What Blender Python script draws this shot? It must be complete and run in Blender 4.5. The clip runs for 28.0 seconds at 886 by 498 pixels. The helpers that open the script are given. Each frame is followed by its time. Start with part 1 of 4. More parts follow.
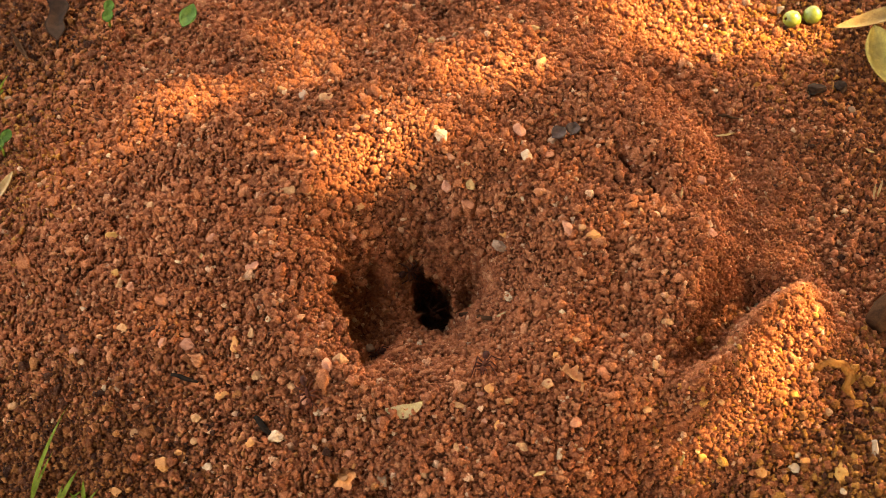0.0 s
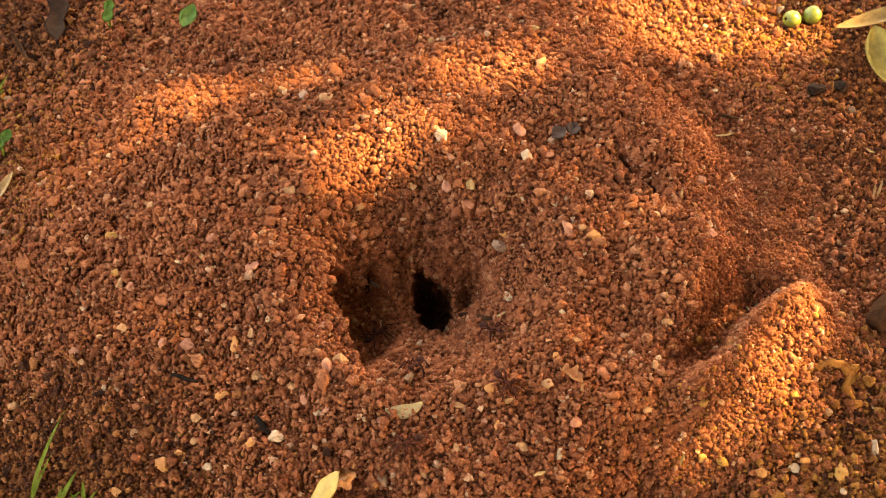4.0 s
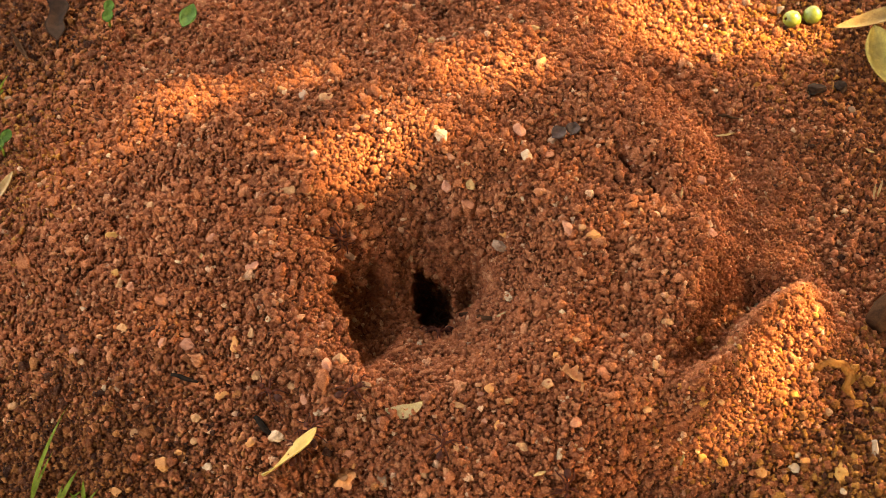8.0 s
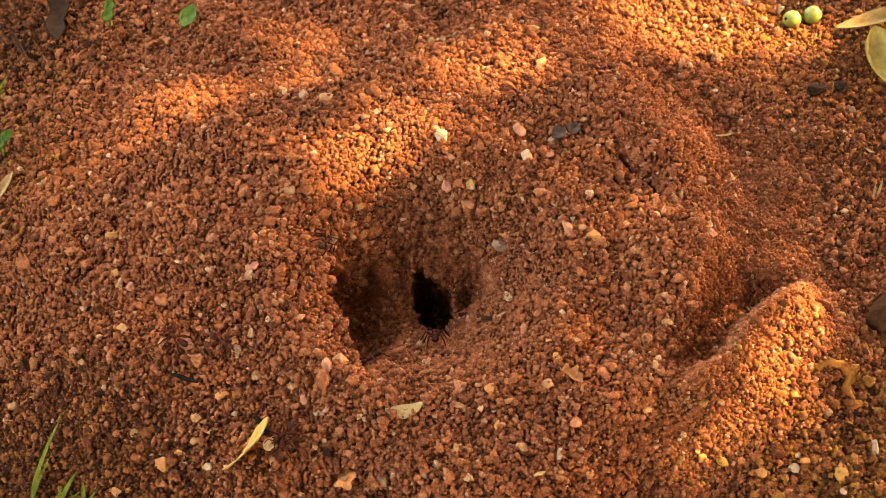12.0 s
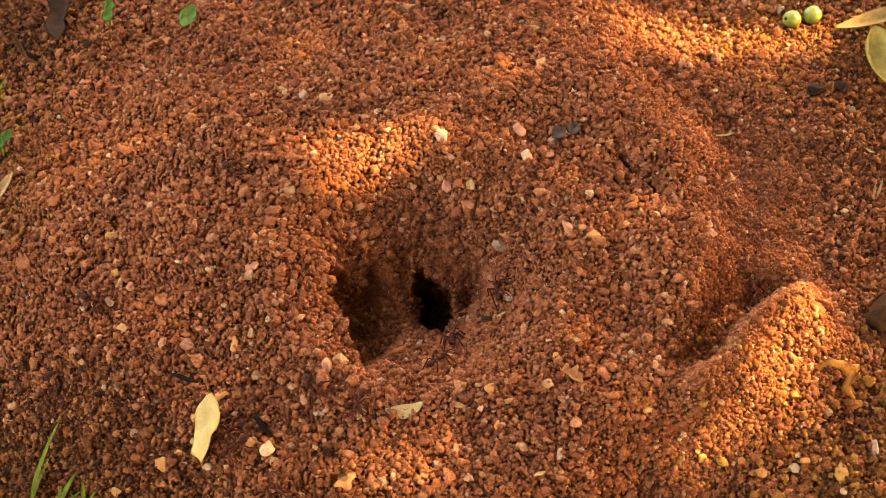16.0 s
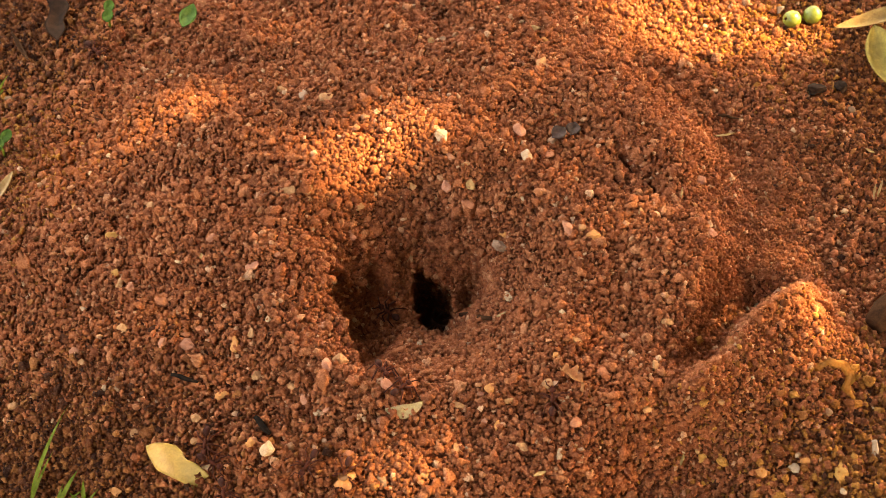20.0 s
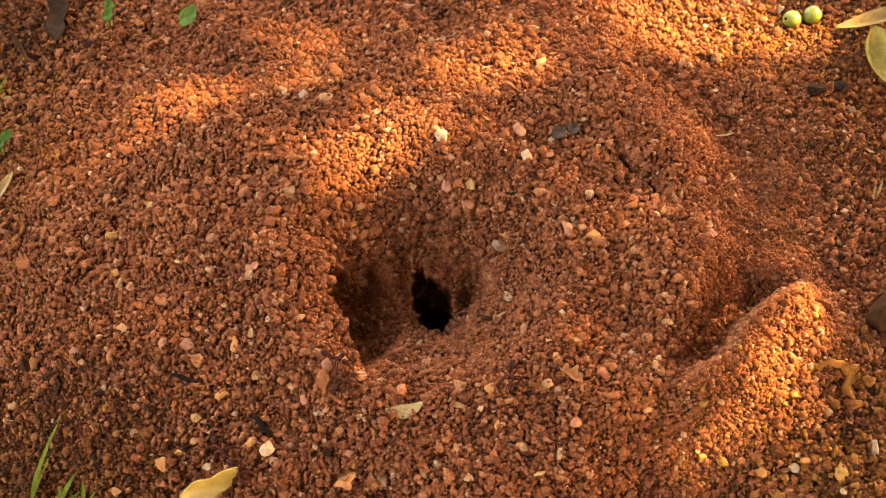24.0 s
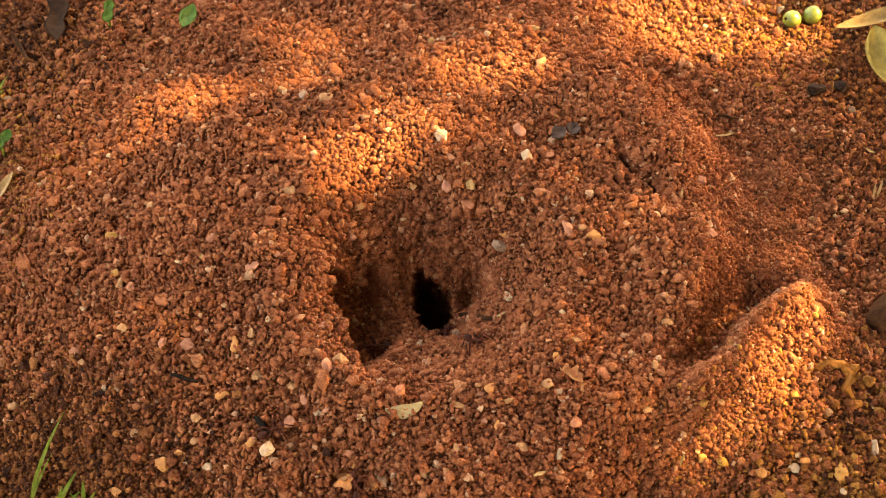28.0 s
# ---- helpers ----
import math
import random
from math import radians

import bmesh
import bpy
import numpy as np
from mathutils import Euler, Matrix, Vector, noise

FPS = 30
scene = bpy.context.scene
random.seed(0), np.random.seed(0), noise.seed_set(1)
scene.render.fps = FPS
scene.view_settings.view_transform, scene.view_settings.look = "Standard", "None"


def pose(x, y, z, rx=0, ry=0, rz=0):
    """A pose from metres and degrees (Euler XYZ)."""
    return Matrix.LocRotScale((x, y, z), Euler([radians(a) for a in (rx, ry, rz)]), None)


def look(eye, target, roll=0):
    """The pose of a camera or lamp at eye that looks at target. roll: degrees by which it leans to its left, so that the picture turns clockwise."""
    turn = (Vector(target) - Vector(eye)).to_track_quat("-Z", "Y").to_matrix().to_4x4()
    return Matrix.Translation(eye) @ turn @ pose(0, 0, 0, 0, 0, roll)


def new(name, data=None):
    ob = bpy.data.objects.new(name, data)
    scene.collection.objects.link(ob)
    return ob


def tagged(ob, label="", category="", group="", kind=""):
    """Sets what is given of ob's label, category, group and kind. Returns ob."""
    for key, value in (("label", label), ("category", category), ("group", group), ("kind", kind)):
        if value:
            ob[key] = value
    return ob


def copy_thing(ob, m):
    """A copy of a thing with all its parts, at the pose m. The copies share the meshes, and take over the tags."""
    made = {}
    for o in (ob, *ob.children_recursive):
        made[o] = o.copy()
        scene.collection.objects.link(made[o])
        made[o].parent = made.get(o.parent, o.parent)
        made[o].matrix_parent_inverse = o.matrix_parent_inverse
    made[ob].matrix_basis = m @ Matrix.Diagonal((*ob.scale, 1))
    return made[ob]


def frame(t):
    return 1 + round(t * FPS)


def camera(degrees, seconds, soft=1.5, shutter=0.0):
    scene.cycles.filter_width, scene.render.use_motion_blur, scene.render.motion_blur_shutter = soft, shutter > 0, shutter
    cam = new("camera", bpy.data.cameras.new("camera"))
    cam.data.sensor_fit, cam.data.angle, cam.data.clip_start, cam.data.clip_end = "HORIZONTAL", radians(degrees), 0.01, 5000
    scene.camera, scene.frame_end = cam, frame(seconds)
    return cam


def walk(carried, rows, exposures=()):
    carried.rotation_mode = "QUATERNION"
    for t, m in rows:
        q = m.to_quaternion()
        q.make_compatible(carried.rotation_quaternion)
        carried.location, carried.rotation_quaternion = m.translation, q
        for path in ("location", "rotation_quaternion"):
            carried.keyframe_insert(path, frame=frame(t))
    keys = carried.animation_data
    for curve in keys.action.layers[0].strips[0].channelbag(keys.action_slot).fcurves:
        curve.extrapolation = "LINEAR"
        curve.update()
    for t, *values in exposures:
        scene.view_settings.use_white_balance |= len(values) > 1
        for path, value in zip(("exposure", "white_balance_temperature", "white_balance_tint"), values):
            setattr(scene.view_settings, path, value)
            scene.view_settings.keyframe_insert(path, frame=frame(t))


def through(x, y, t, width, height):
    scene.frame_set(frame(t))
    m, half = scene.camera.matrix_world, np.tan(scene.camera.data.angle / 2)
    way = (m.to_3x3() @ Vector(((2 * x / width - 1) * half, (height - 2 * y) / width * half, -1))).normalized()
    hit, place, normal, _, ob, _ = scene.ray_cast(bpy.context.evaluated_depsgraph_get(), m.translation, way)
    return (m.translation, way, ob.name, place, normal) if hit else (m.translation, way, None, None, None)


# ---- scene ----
import itertools

# ---------- camera: it stands still over the mound ----------
cam = camera(30, 28.0, soft=0.7)
cam.data.dof.use_dof, cam.data.dof.focus_distance, cam.data.dof.aperture_fstop = True, 0.470, 30.0
EYE, AIM = (0.0, -0.248, 0.397), (0.0, 0.0, 0.0)
walk(cam, [(0.0, look(EYE, AIM)), (28.0, look(EYE, AIM))], exposures=[(0.0, 2.63, 11100, 12.5)])

# ---------- world and sun ----------
SUN_AZ, SUN_EL = 16.0, 39.0      # degrees: azimuth counter-clockwise from +x, height
sun_way = Vector((math.cos(radians(SUN_AZ)) * math.cos(radians(SUN_EL)),
                  math.sin(radians(SUN_AZ)) * math.cos(radians(SUN_EL)), math.sin(radians(SUN_EL))))
world = bpy.data.worlds.new("world")
scene.world = world
world.use_nodes = True
wn = world.node_tree
sky = wn.nodes.new("ShaderNodeTexSky")
sky.sky_type, sky.sun_disc = "NISHITA", False
sky.dust_density, sky.ozone_density = 2.5, 0.3
sky.sun_elevation, sky.sun_rotation = radians(SUN_EL), radians(90 - SUN_AZ)
wn.links.new(sky.outputs[0], wn.nodes["Background"].inputs[0])
wn.nodes["Background"].inputs[1].default_value = 0.325
sun = new("sun", bpy.data.lights.new("sun", "SUN"))
sun.data.energy, sun.data.angle, sun.data.color = 5.0, radians(0.53), (1.0, 0.99, 0.74)
sun.matrix_basis = look(sun_way * 5, (0, 0, 0))


# ---------- materials ----------
class Nodes:
    """A small wrapper to write node materials briefly."""

    def __init__(self, name):
        self.mat = bpy.data.materials.new(name)
        self.mat.use_nodes = True
        self.tree = self.mat.node_tree
        self.bsdf = self.tree.nodes["Principled BSDF"]

    def add(self, kind, **ins):
        n = self.tree.nodes.new("ShaderNode" + kind)
        for k, v in ins.items():
            self.put(n, k, v)
        return n

    def put(self, n, key, v):
        s = n.inputs[key.replace("_", " ")] if isinstance(key, str) else n.inputs[key]
        if isinstance(v, bpy.types.NodeSocket):
            self.tree.links.new(v, s)
        else:
            s.default_value = v

    def ramp(self, fac, stops):
        n = self.tree.nodes.new("ShaderNodeValToRGB")
        e = n.color_ramp.elements
        while len(e) < len(stops):
            e.new(0.5)
        for el, (p, c) in zip(e, stops):
            el.position, el.color = p, (*c, 1)
        self.put(n, "Fac", fac)
        return n.outputs[0]

    def noise(self, scale, detail=3.0, rough=0.6):
        co = self.add("TexCoord")
        n = self.add("TexNoise", Vector=co.outputs["Object"], Scale=scale, Detail=detail, Roughness=rough)
        return n.outputs[0]

    def mix(self, fac, a, b, blend="MIX"):
        n = self.tree.nodes.new("ShaderNodeMix")
        n.data_type, n.blend_type = "RGBA", blend
        for i, v in ((0, fac), (6, a), (7, b)):
            if isinstance(v, bpy.types.NodeSocket):
                self.tree.links.new(v, n.inputs[i])
            else:
                n.inputs[i].default_value = v if i == 0 else (*v, 1)
        return n.outputs[2]

    def bump(self, height, dist, strength=0.6):
        n = self.add("Bump", Height=height, Distance=dist, Strength=strength)
        self.put(self.bsdf, "Normal", n.outputs[0])

    def done(self, color, rough=0.85, spec=0.3):
        self.put(self.bsdf, "Base Color", color)
        self.put(self.bsdf, "Roughness", rough)
        self.put(self.bsdf, "Specular IOR Level", spec)
        return self.mat


def soil_material(name, stops, island):
    """Red laterite soil: colour by pellet, blotches of wetter and drier earth, fine grain."""
    n = Nodes(name)
    if island:
        fac = n.add("NewGeometry").outputs["Random Per Island"]
    else:
        fac = n.noise(420.0, 4.0, 0.7)
    col = n.ramp(fac, stops)
    grain = n.noise(1900.0, 4.0, 0.75)
    col = n.mix(0.5, col, n.ramp(grain, [(0.34, (0.34, 0.29, 0.27)), (0.66, (1.55, 1.5, 1.45))]), "MULTIPLY")
    patch = n.noise(28.0, 3.0, 0.6)
    col = n.mix(0.6, col, n.ramp(patch, [(0.35, (0.78, 0.76, 0.76)), (0.65, (1.16, 1.12, 1.05))]), "MULTIPLY")
    n.bump(n.noise(1700.0, 4.0, 0.8), 0.0010, 0.9)
    glint = n.ramp(n.noise(1900.0, 2.0, 0.6), [(0.5, (0.95, 0.95, 0.95)), (0.68, (0.42, 0.42, 0.42))])
    return n.done(col, glint, 0.14)


SOIL_STOPS = [(0.0, (0.20, 0.052, 0.020)), (0.15, (0.30, 0.080, 0.030)), (0.50, (0.375, 0.104, 0.040)),
              (0.85, (0.44, 0.134, 0.054)), (0.97, (0.51, 0.186, 0.086)), (1.0, (0.64, 0.340, 0.195))]
mat_pellet = soil_material("soil_pellets", SOIL_STOPS, True)
# dark topsoil colours, also used to paint the shade at the right edge
TOP_SHADE_STOPS = [(0.0, (0.046, 0.012, 0.004)), (0.3, (0.14, 0.036, 0.011)), (0.7, (0.25, 0.072, 0.021)), (1.0, (0.38, 0.132, 0.041))]
mat_topsoil_shade = soil_material("topsoil_shade_pellets", TOP_SHADE_STOPS, True)
OCHRE_STOPS = [(0.0, (0.10, 0.031, 0.009)), (0.25, (0.25, 0.079, 0.018)), (0.7, (0.40, 0.137, 0.028)), (1.0, (0.52, 0.215, 0.052))]
mat_ochre = soil_material("ochre_pellets", OCHRE_STOPS, True)
# darker than the crumbs: shade in the gaps between them put into the colour
mat_ground = soil_material("soil", [(0.3, (0.10, 0.027, 0.010)), (0.5, (0.20, 0.056, 0.021)), (0.7, (0.31, 0.092, 0.035))], False)


# ---------- relief of the ground, in metres ----------
def lattice(ix, iy, seed):
    h = np.sin(ix * 127.1 + iy * 311.7 + seed * 74.7) * 43758.5453
    return h - np.floor(h)


def vnoise(x, y, seed=0):
    """Smooth value noise between -1 and 1, one cell a unit."""
    ix, iy = np.floor(x), np.floor(y)
    fx, fy = x - ix, y - iy
    fx, fy = fx * fx * (3 - 2 * fx), fy * fy * (3 - 2 * fy)
    a, b = lattice(ix, iy, seed), lattice(ix + 1, iy, seed)
    c, d = lattice(ix, iy + 1, seed), lattice(ix + 1, iy + 1, seed)
    return 2 * (a + (b - a) * fx + (c - a) * fy + (a - b - c + d) * fx * fy) - 1


def ease(t):
    t = np.clip(t, 0, 1)
    return t * t * (3 - 2 * t)


def blob(x, y, cx, cy, rx, ry, turn=0.0):
    """1 in the middle of a tilted ellipse, falling softly to 0 outside it."""
    c, s = math.cos(math.radians(turn)), math.sin(math.radians(turn))
    u, v = ((x - cx) * c + (y - cy) * s) / rx, (-(x - cx) * s + (y - cy) * c) / ry
    return np.exp(-(u * u + v * v))


def hole_radius(x, y):
    """1 on the lip of the tunnel's mouth, less inside."""
    c, s = math.cos(math.radians(-62)), math.sin(math.radians(-62))
    u, v = (x + 3.2) * c + (y + 2.0) * s, -(x + 3.2) * s + (y + 2.0) * c
    r = np.hypot(u / 9.8, v / 5.9)
    return r * (1.0 + 0.14 * vnoise(np.arctan2(v, u) * 1.6 + 9, r * 0.6, 5) + 0.10 * vnoise(x / 2.1, y / 2.1, 33))


def crater_wall(x, y):
    """The crater's broken, steep side: distance from its middle, radius of the edge, and 1 where it is steep (plan in mm)."""
    a = np.degrees(np.arctan2(y + 6, x + 5)) % 360
    rc = np.hypot(x + 5, y + 6)
    rim = np.interp(a, (120, 140, 152, 163, 168, 173, 185, 196, 204, 214, 225, 241, 254, 275), (31, 26, 23, 21.5, 25, 31, 29.5, 31.5, 29.5, 30, 33, 37, 39, 40))
    rim = rim + 1.1 * vnoise(a / 5.0, 0 * a, 8) + 0.8 * vnoise(x / 2.6, y / 2.6, 19)
    return rc, rim, ease((a - 136) / 16) * ease((250 - a) / 26)


def crack(x, y):
    """1 in the two short cracks behind the crater (plan in mm)."""
    return blob(x, y, 54.0, 31.5, 1.6, 4.6, 30) + blob(x, y, 61.5, 22.5, 1.4, 3.4, 20)


def relief(x, y):
    """Height in mm over the plan in mm: mound, crater, tunnel, bumps."""
    th = np.arctan2(y, x + 8)
    r = np.hypot(x + 8, y)
    right = ease((np.cos(th + 0.25) + 0.15) / 0.9)
    reach = 160 - 58 * right + 4 * vnoise(th * 4, 0 * th, 3) + 6 * np.sin(th * 2 + 0.4)
    width = 0.75 - 0.5 * right
    z = -(22 - 8 * right) * ease((r / reach - (1 - width)) / width)
    z = z - 10 * ease((r - 95) / 120.0)
    # bank along the foot of the mound: steep behind its crest, a long slope before it
    along = ((x - 66) + (y + 47)) * 0.7071
    crest = np.interp(along, (0, 12, 20, 25, 30, 39, 46, 58), (-0.5, 0.5, 0.3, -1.9, -3.8, -3.2, -1.5, 1.0))
    off = ((x - 66) - (y + 47)) * 0.7071 - crest + 0.8 * vnoise(along / 5, 0 * along, 21)
    bank = np.where(off > 0, np.exp(-np.maximum(off, 0) / 22), np.exp(-(np.minimum(off, 0) / 4.0) ** 2))
    z = z + 17 * bank * (0.6 + 0.4 * ease(along / 30)) * ease((along + 10) / 16) * ease((66 - along) / 24)
    z = z - 6.5 * np.exp(-((off + 9.0) / 6.5) ** 2) * ease((along + 2) / 14) * ease((58 - along) / 16)
    # crater
    rc, rim, left = crater_wall(x, y)
    a = np.arctan2(y + 6, x + 5)
    z = z - 22 * (1 - ease(rc / (40 + 3 * np.sin(3 * a + 1) + 2.0 * vnoise(a * 5, 0 * a, 8))))
    z = z - 16 * left * ease((rim - rc) / 1.6) * ease((rc - 5) / 17)
    z = z + 2.0 * np.exp(-((rc - 44) / 7.0) ** 2)
    z = z - 4.0 * left * blob(x, y, -27, -8, 5.0, 9.0) - 9.0 * blob(x, y, -28.5, 1.5, 3.2, 4.0)
    z = z - 17.0 * blob(x, y, 8.8, 0.0, 3.8, 6.0, 12) - 7.0 * blob(x, y, -17, -7, 8, 8)
    z = z - 3.0 * blob(x, y, -15, -31, 6.0, 3.0, -10) - 3.0 * blob(x, y, 2.0, -13, 3.0, 2.5)
    # tunnel
    hr = hole_radius(x, y)
    z = z - 75 * ease((1.06 - hr) / 0.3) - 7.0 * ease((2.1 - hr) / 1.1)
    # cracks
    z = z - 7.0 * crack(x, y)
    # lumps
    near = ease((420 - np.hypot(x, y)) / 200)
    z = z + near * (2.0 * vnoise(x / 23, y / 23, 1) + 1.0 * vnoise(x / 8.5, y / 8.5, 2) + 0.7 * vnoise(x / 3.4, y / 3.4, 4) + 0.35 * vnoise(x / 1.9, y / 1.9, 14))
    far = ease((np.hypot(x, y) - 300) / 3000)
    z = z + far * (30 * vnoise(x / 900, y / 900, 6))
    return z


def overhang(x, y):
    """How far, in mm, the crust at the crater's steep side juts out over the hollow."""
    rc, rim, left = crater_wall(x, y)
    t = rc - rim
    return left * 2.6 * ease((t + 0.9) / 0.9) * np.exp(-np.maximum(t, 0) / 3.0) * (1 + 0.6 * vnoise(x / 2.2, y / 2.2, 41))


def burrow(x, y):
    """How far, in mm, the tunnel leans back under the mound."""
    return 32 * ease((1.06 - hole_radius(x, y)) / 0.3)


def ground_z(x, y):
    """Height of the ground, all in metres."""
    return relief(np.asarray(x, float) * 1000, np.asarray(y, float) * 1000) / 1000


def grown_lines(lo, hi, step, out):
    """Grid lines: even from lo to hi, then ever wider apart as far as out."""
    inner = np.arange(lo, hi + step / 2, step)
    d, side = step, []
    pos = 0.0
    while pos < out:
        d *= 1.35
        pos += d
        side.append(pos)
    side = np.array(side)
    return np.concatenate([lo - side[::-1], inner, hi + side])


def numpy_mesh(name, co, tris, material, smooth=True):
    """A mesh object out of arrays of corners and of faces with equally many corners."""
    me = bpy.data.meshes.new(name)
    k = tris.shape[1]
    me.vertices.add(len(co))
    me.vertices.foreach_set("co", np.ascontiguousarray(co, np.float32).ravel())
    me.loops.add(tris.size)
    me.loops.foreach_set("vertex_index", np.ascontiguousarray(tris, np.int32).ravel())
    me.polygons.add(len(tris))
    me.polygons.foreach_set("loop_start", np.arange(0, tris.size, k, dtype=np.int32))
    me.update(calc_edges=True)
    if smooth:
        me.polygons.foreach_set("use_smooth", np.ones(len(tris), bool))
    me.materials.append(material)
    return new(name, me)


def build_ground():
    xs = grown_lines(-0.165, 0.165, 0.0009, 600.0)
    ys = grown_lines(-0.115, 0.14, 0.0009, 600.0)
    gx, gy = np.meshgrid(xs, ys)
    co = np.stack([gx + overhang(gx * 1000, gy * 1000) / 1000, gy + burrow(gx * 1000, gy * 1000) / 1000, ground_z(gx, gy) - 0.0007 * (np.hypot(gx, gy) < 0.4)], -1).reshape(-1, 3)
    n, m = len(ys), len(xs)
    i = (np.arange(n - 1)[:, None] * m + np.arange(m - 1)[None]).ravel()
    quads = np.stack([i, i + 1, i + m + 1, i + m], 1)
    ob = numpy_mesh("ground", co, quads, mat_ground)
    return tagged(ob, "red laterite earth heaped into a crumbly mound round a dark nest hole", "ground", kind="structure")


ground = build_ground()


# ---------- soil pellets ----------
def ball(sub):
    bm = bmesh.new()
    bmesh.ops.create_icosphere(bm, subdivisions=sub, radius=1.0)
    co = np.array([v.co[:] for v in bm.verts])
    tris = np.array([[v.index for v in f.verts] for f in bm.faces])
    bm.free()
    return co, tris


def lumps(rng, kind, count, rough):
    """A few crumb shapes: angular lumps with sides knocked off, or, for the smallest, six-sided chips."""
    if kind == "chip":
        co = np.array(list(itertools.product((-1, 1), repeat=3))) * 0.66
        tris = np.array([(0, 1, 3), (0, 3, 2), (4, 6, 7), (4, 7, 5), (0, 4, 5), (0, 5, 1), (2, 3, 7), (2, 7, 6), (0, 2, 6), (0, 6, 4), (1, 5, 7), (1, 7, 3)])
    else:
        co, tris = ball(2 if kind == "clod" else 1)
    shapes = []
    for _ in range(count):
        c = co.copy()
        if kind == "chip":
            c = c * rng.uniform(0.55, 1.3, (8, 1)) + rng.normal(0, 0.12, c.shape)
        else:
            for _ in range(5 if kind == "clod" else 2):
                w = rng.normal(size=3)
                w /= np.linalg.norm(w)
                near = np.exp(-((c - w) ** 2).sum(1) / 0.25)
                c = c * (1 + rng.uniform(-0.55, 0.45) * near[:, None])
            for _ in range(7):
                w = rng.normal(size=3)
                w /= np.linalg.norm(w)
                c = c - np.maximum(c @ w - rng.uniform(0.42, 0.8), 0)[:, None] * w * 0.95
            c = c * (1 + rng.normal(0, rough, (len(c), 1)))
        c = c * rng.uniform(0.7, 1.3, 3) * 1.2
        shapes.append(c)
    return np.array(shapes), tris


def random_turns(rng, n):
    q = rng.normal(size=(n, 4))
    q /= np.linalg.norm(q, axis=1)[:, None]
    w, x, y, z = q.T
    return np.stack([np.stack([1 - 2 * (y * y + z * z), 2 * (x * y - z * w), 2 * (x * z + y * w)], -1),
                     np.stack([2 * (x * y + z * w), 1 - 2 * (x * x + z * z), 2 * (y * z - x * w)], -1),
                     np.stack([2 * (x * z - y * w), 2 * (y * z + x * w), 1 - 2 * (x * x + y * y)], -1)], 1)


def fineness(x, y):
    """0 where the crumbs are coarse, 1 where the earth is fine sand (plan in mm)."""
    f = 0.15 + 0.0 * x
    f = f + 0.7 * blob(x, y, 2, -5, 32, 30)
    f = f + 0.6 * blob(x, y, 101, 28, 24, 34)
    f = f + 0.8 * blob(x, y, 90, 5, 12, 10)
    f = f + 0.7 * blob(x, y, 76, -46, 30, 10, 55)
    f = f - 0.15 * blob(x, y, -60, -20, 40, 40)
    f = f + 0.45 * blob(x, y, -105, -50, 40, 50)
    return np.clip(f + 0.18 * vnoise(x / 14, y / 14, 11), 0, 1)


def ochre_soil(x, y):
    """1 where the soil beyond the mound's foot is more yellow (plan in mm)."""
    return 0.95 * blob(x, y, 128, -62, 42, 30, 20) + 0.6 * blob(x, y, 125, 100, 40, 26) + 0.35 * blob(x, y, -135, 45, 20, 40)


def old_or_shaded_soil(x, y):
    """1 where the crumbs are darker: old topsoil round the foot of the fresh red mound, and painted shade along the
    right edge (plan in mm).
    """
    x, y = x / 1000, y / 1000
    f = 1.1 * blob(x, y, -0.1180, -0.0635, 0.046, 0.032) + 1.0 * blob(x, y, -0.1408, 0.1018, 0.040, 0.030)
    # the second blob here puts the right edge's shade into the crumb colour
    f = f + 0.35 * blob(x, y, 0.1046, -0.0492, 0.026, 0.022) + 0.85 * blob(x, y, 0.1394, 0.0572, 0.026, 0.050)
    f = f + 0.25 * blob(x, y, -0.0730, -0.0653, 0.034, 0.018) + 0.5 * blob(x, y, 0.1414, 0.0957, 0.02, 0.02)
    return f


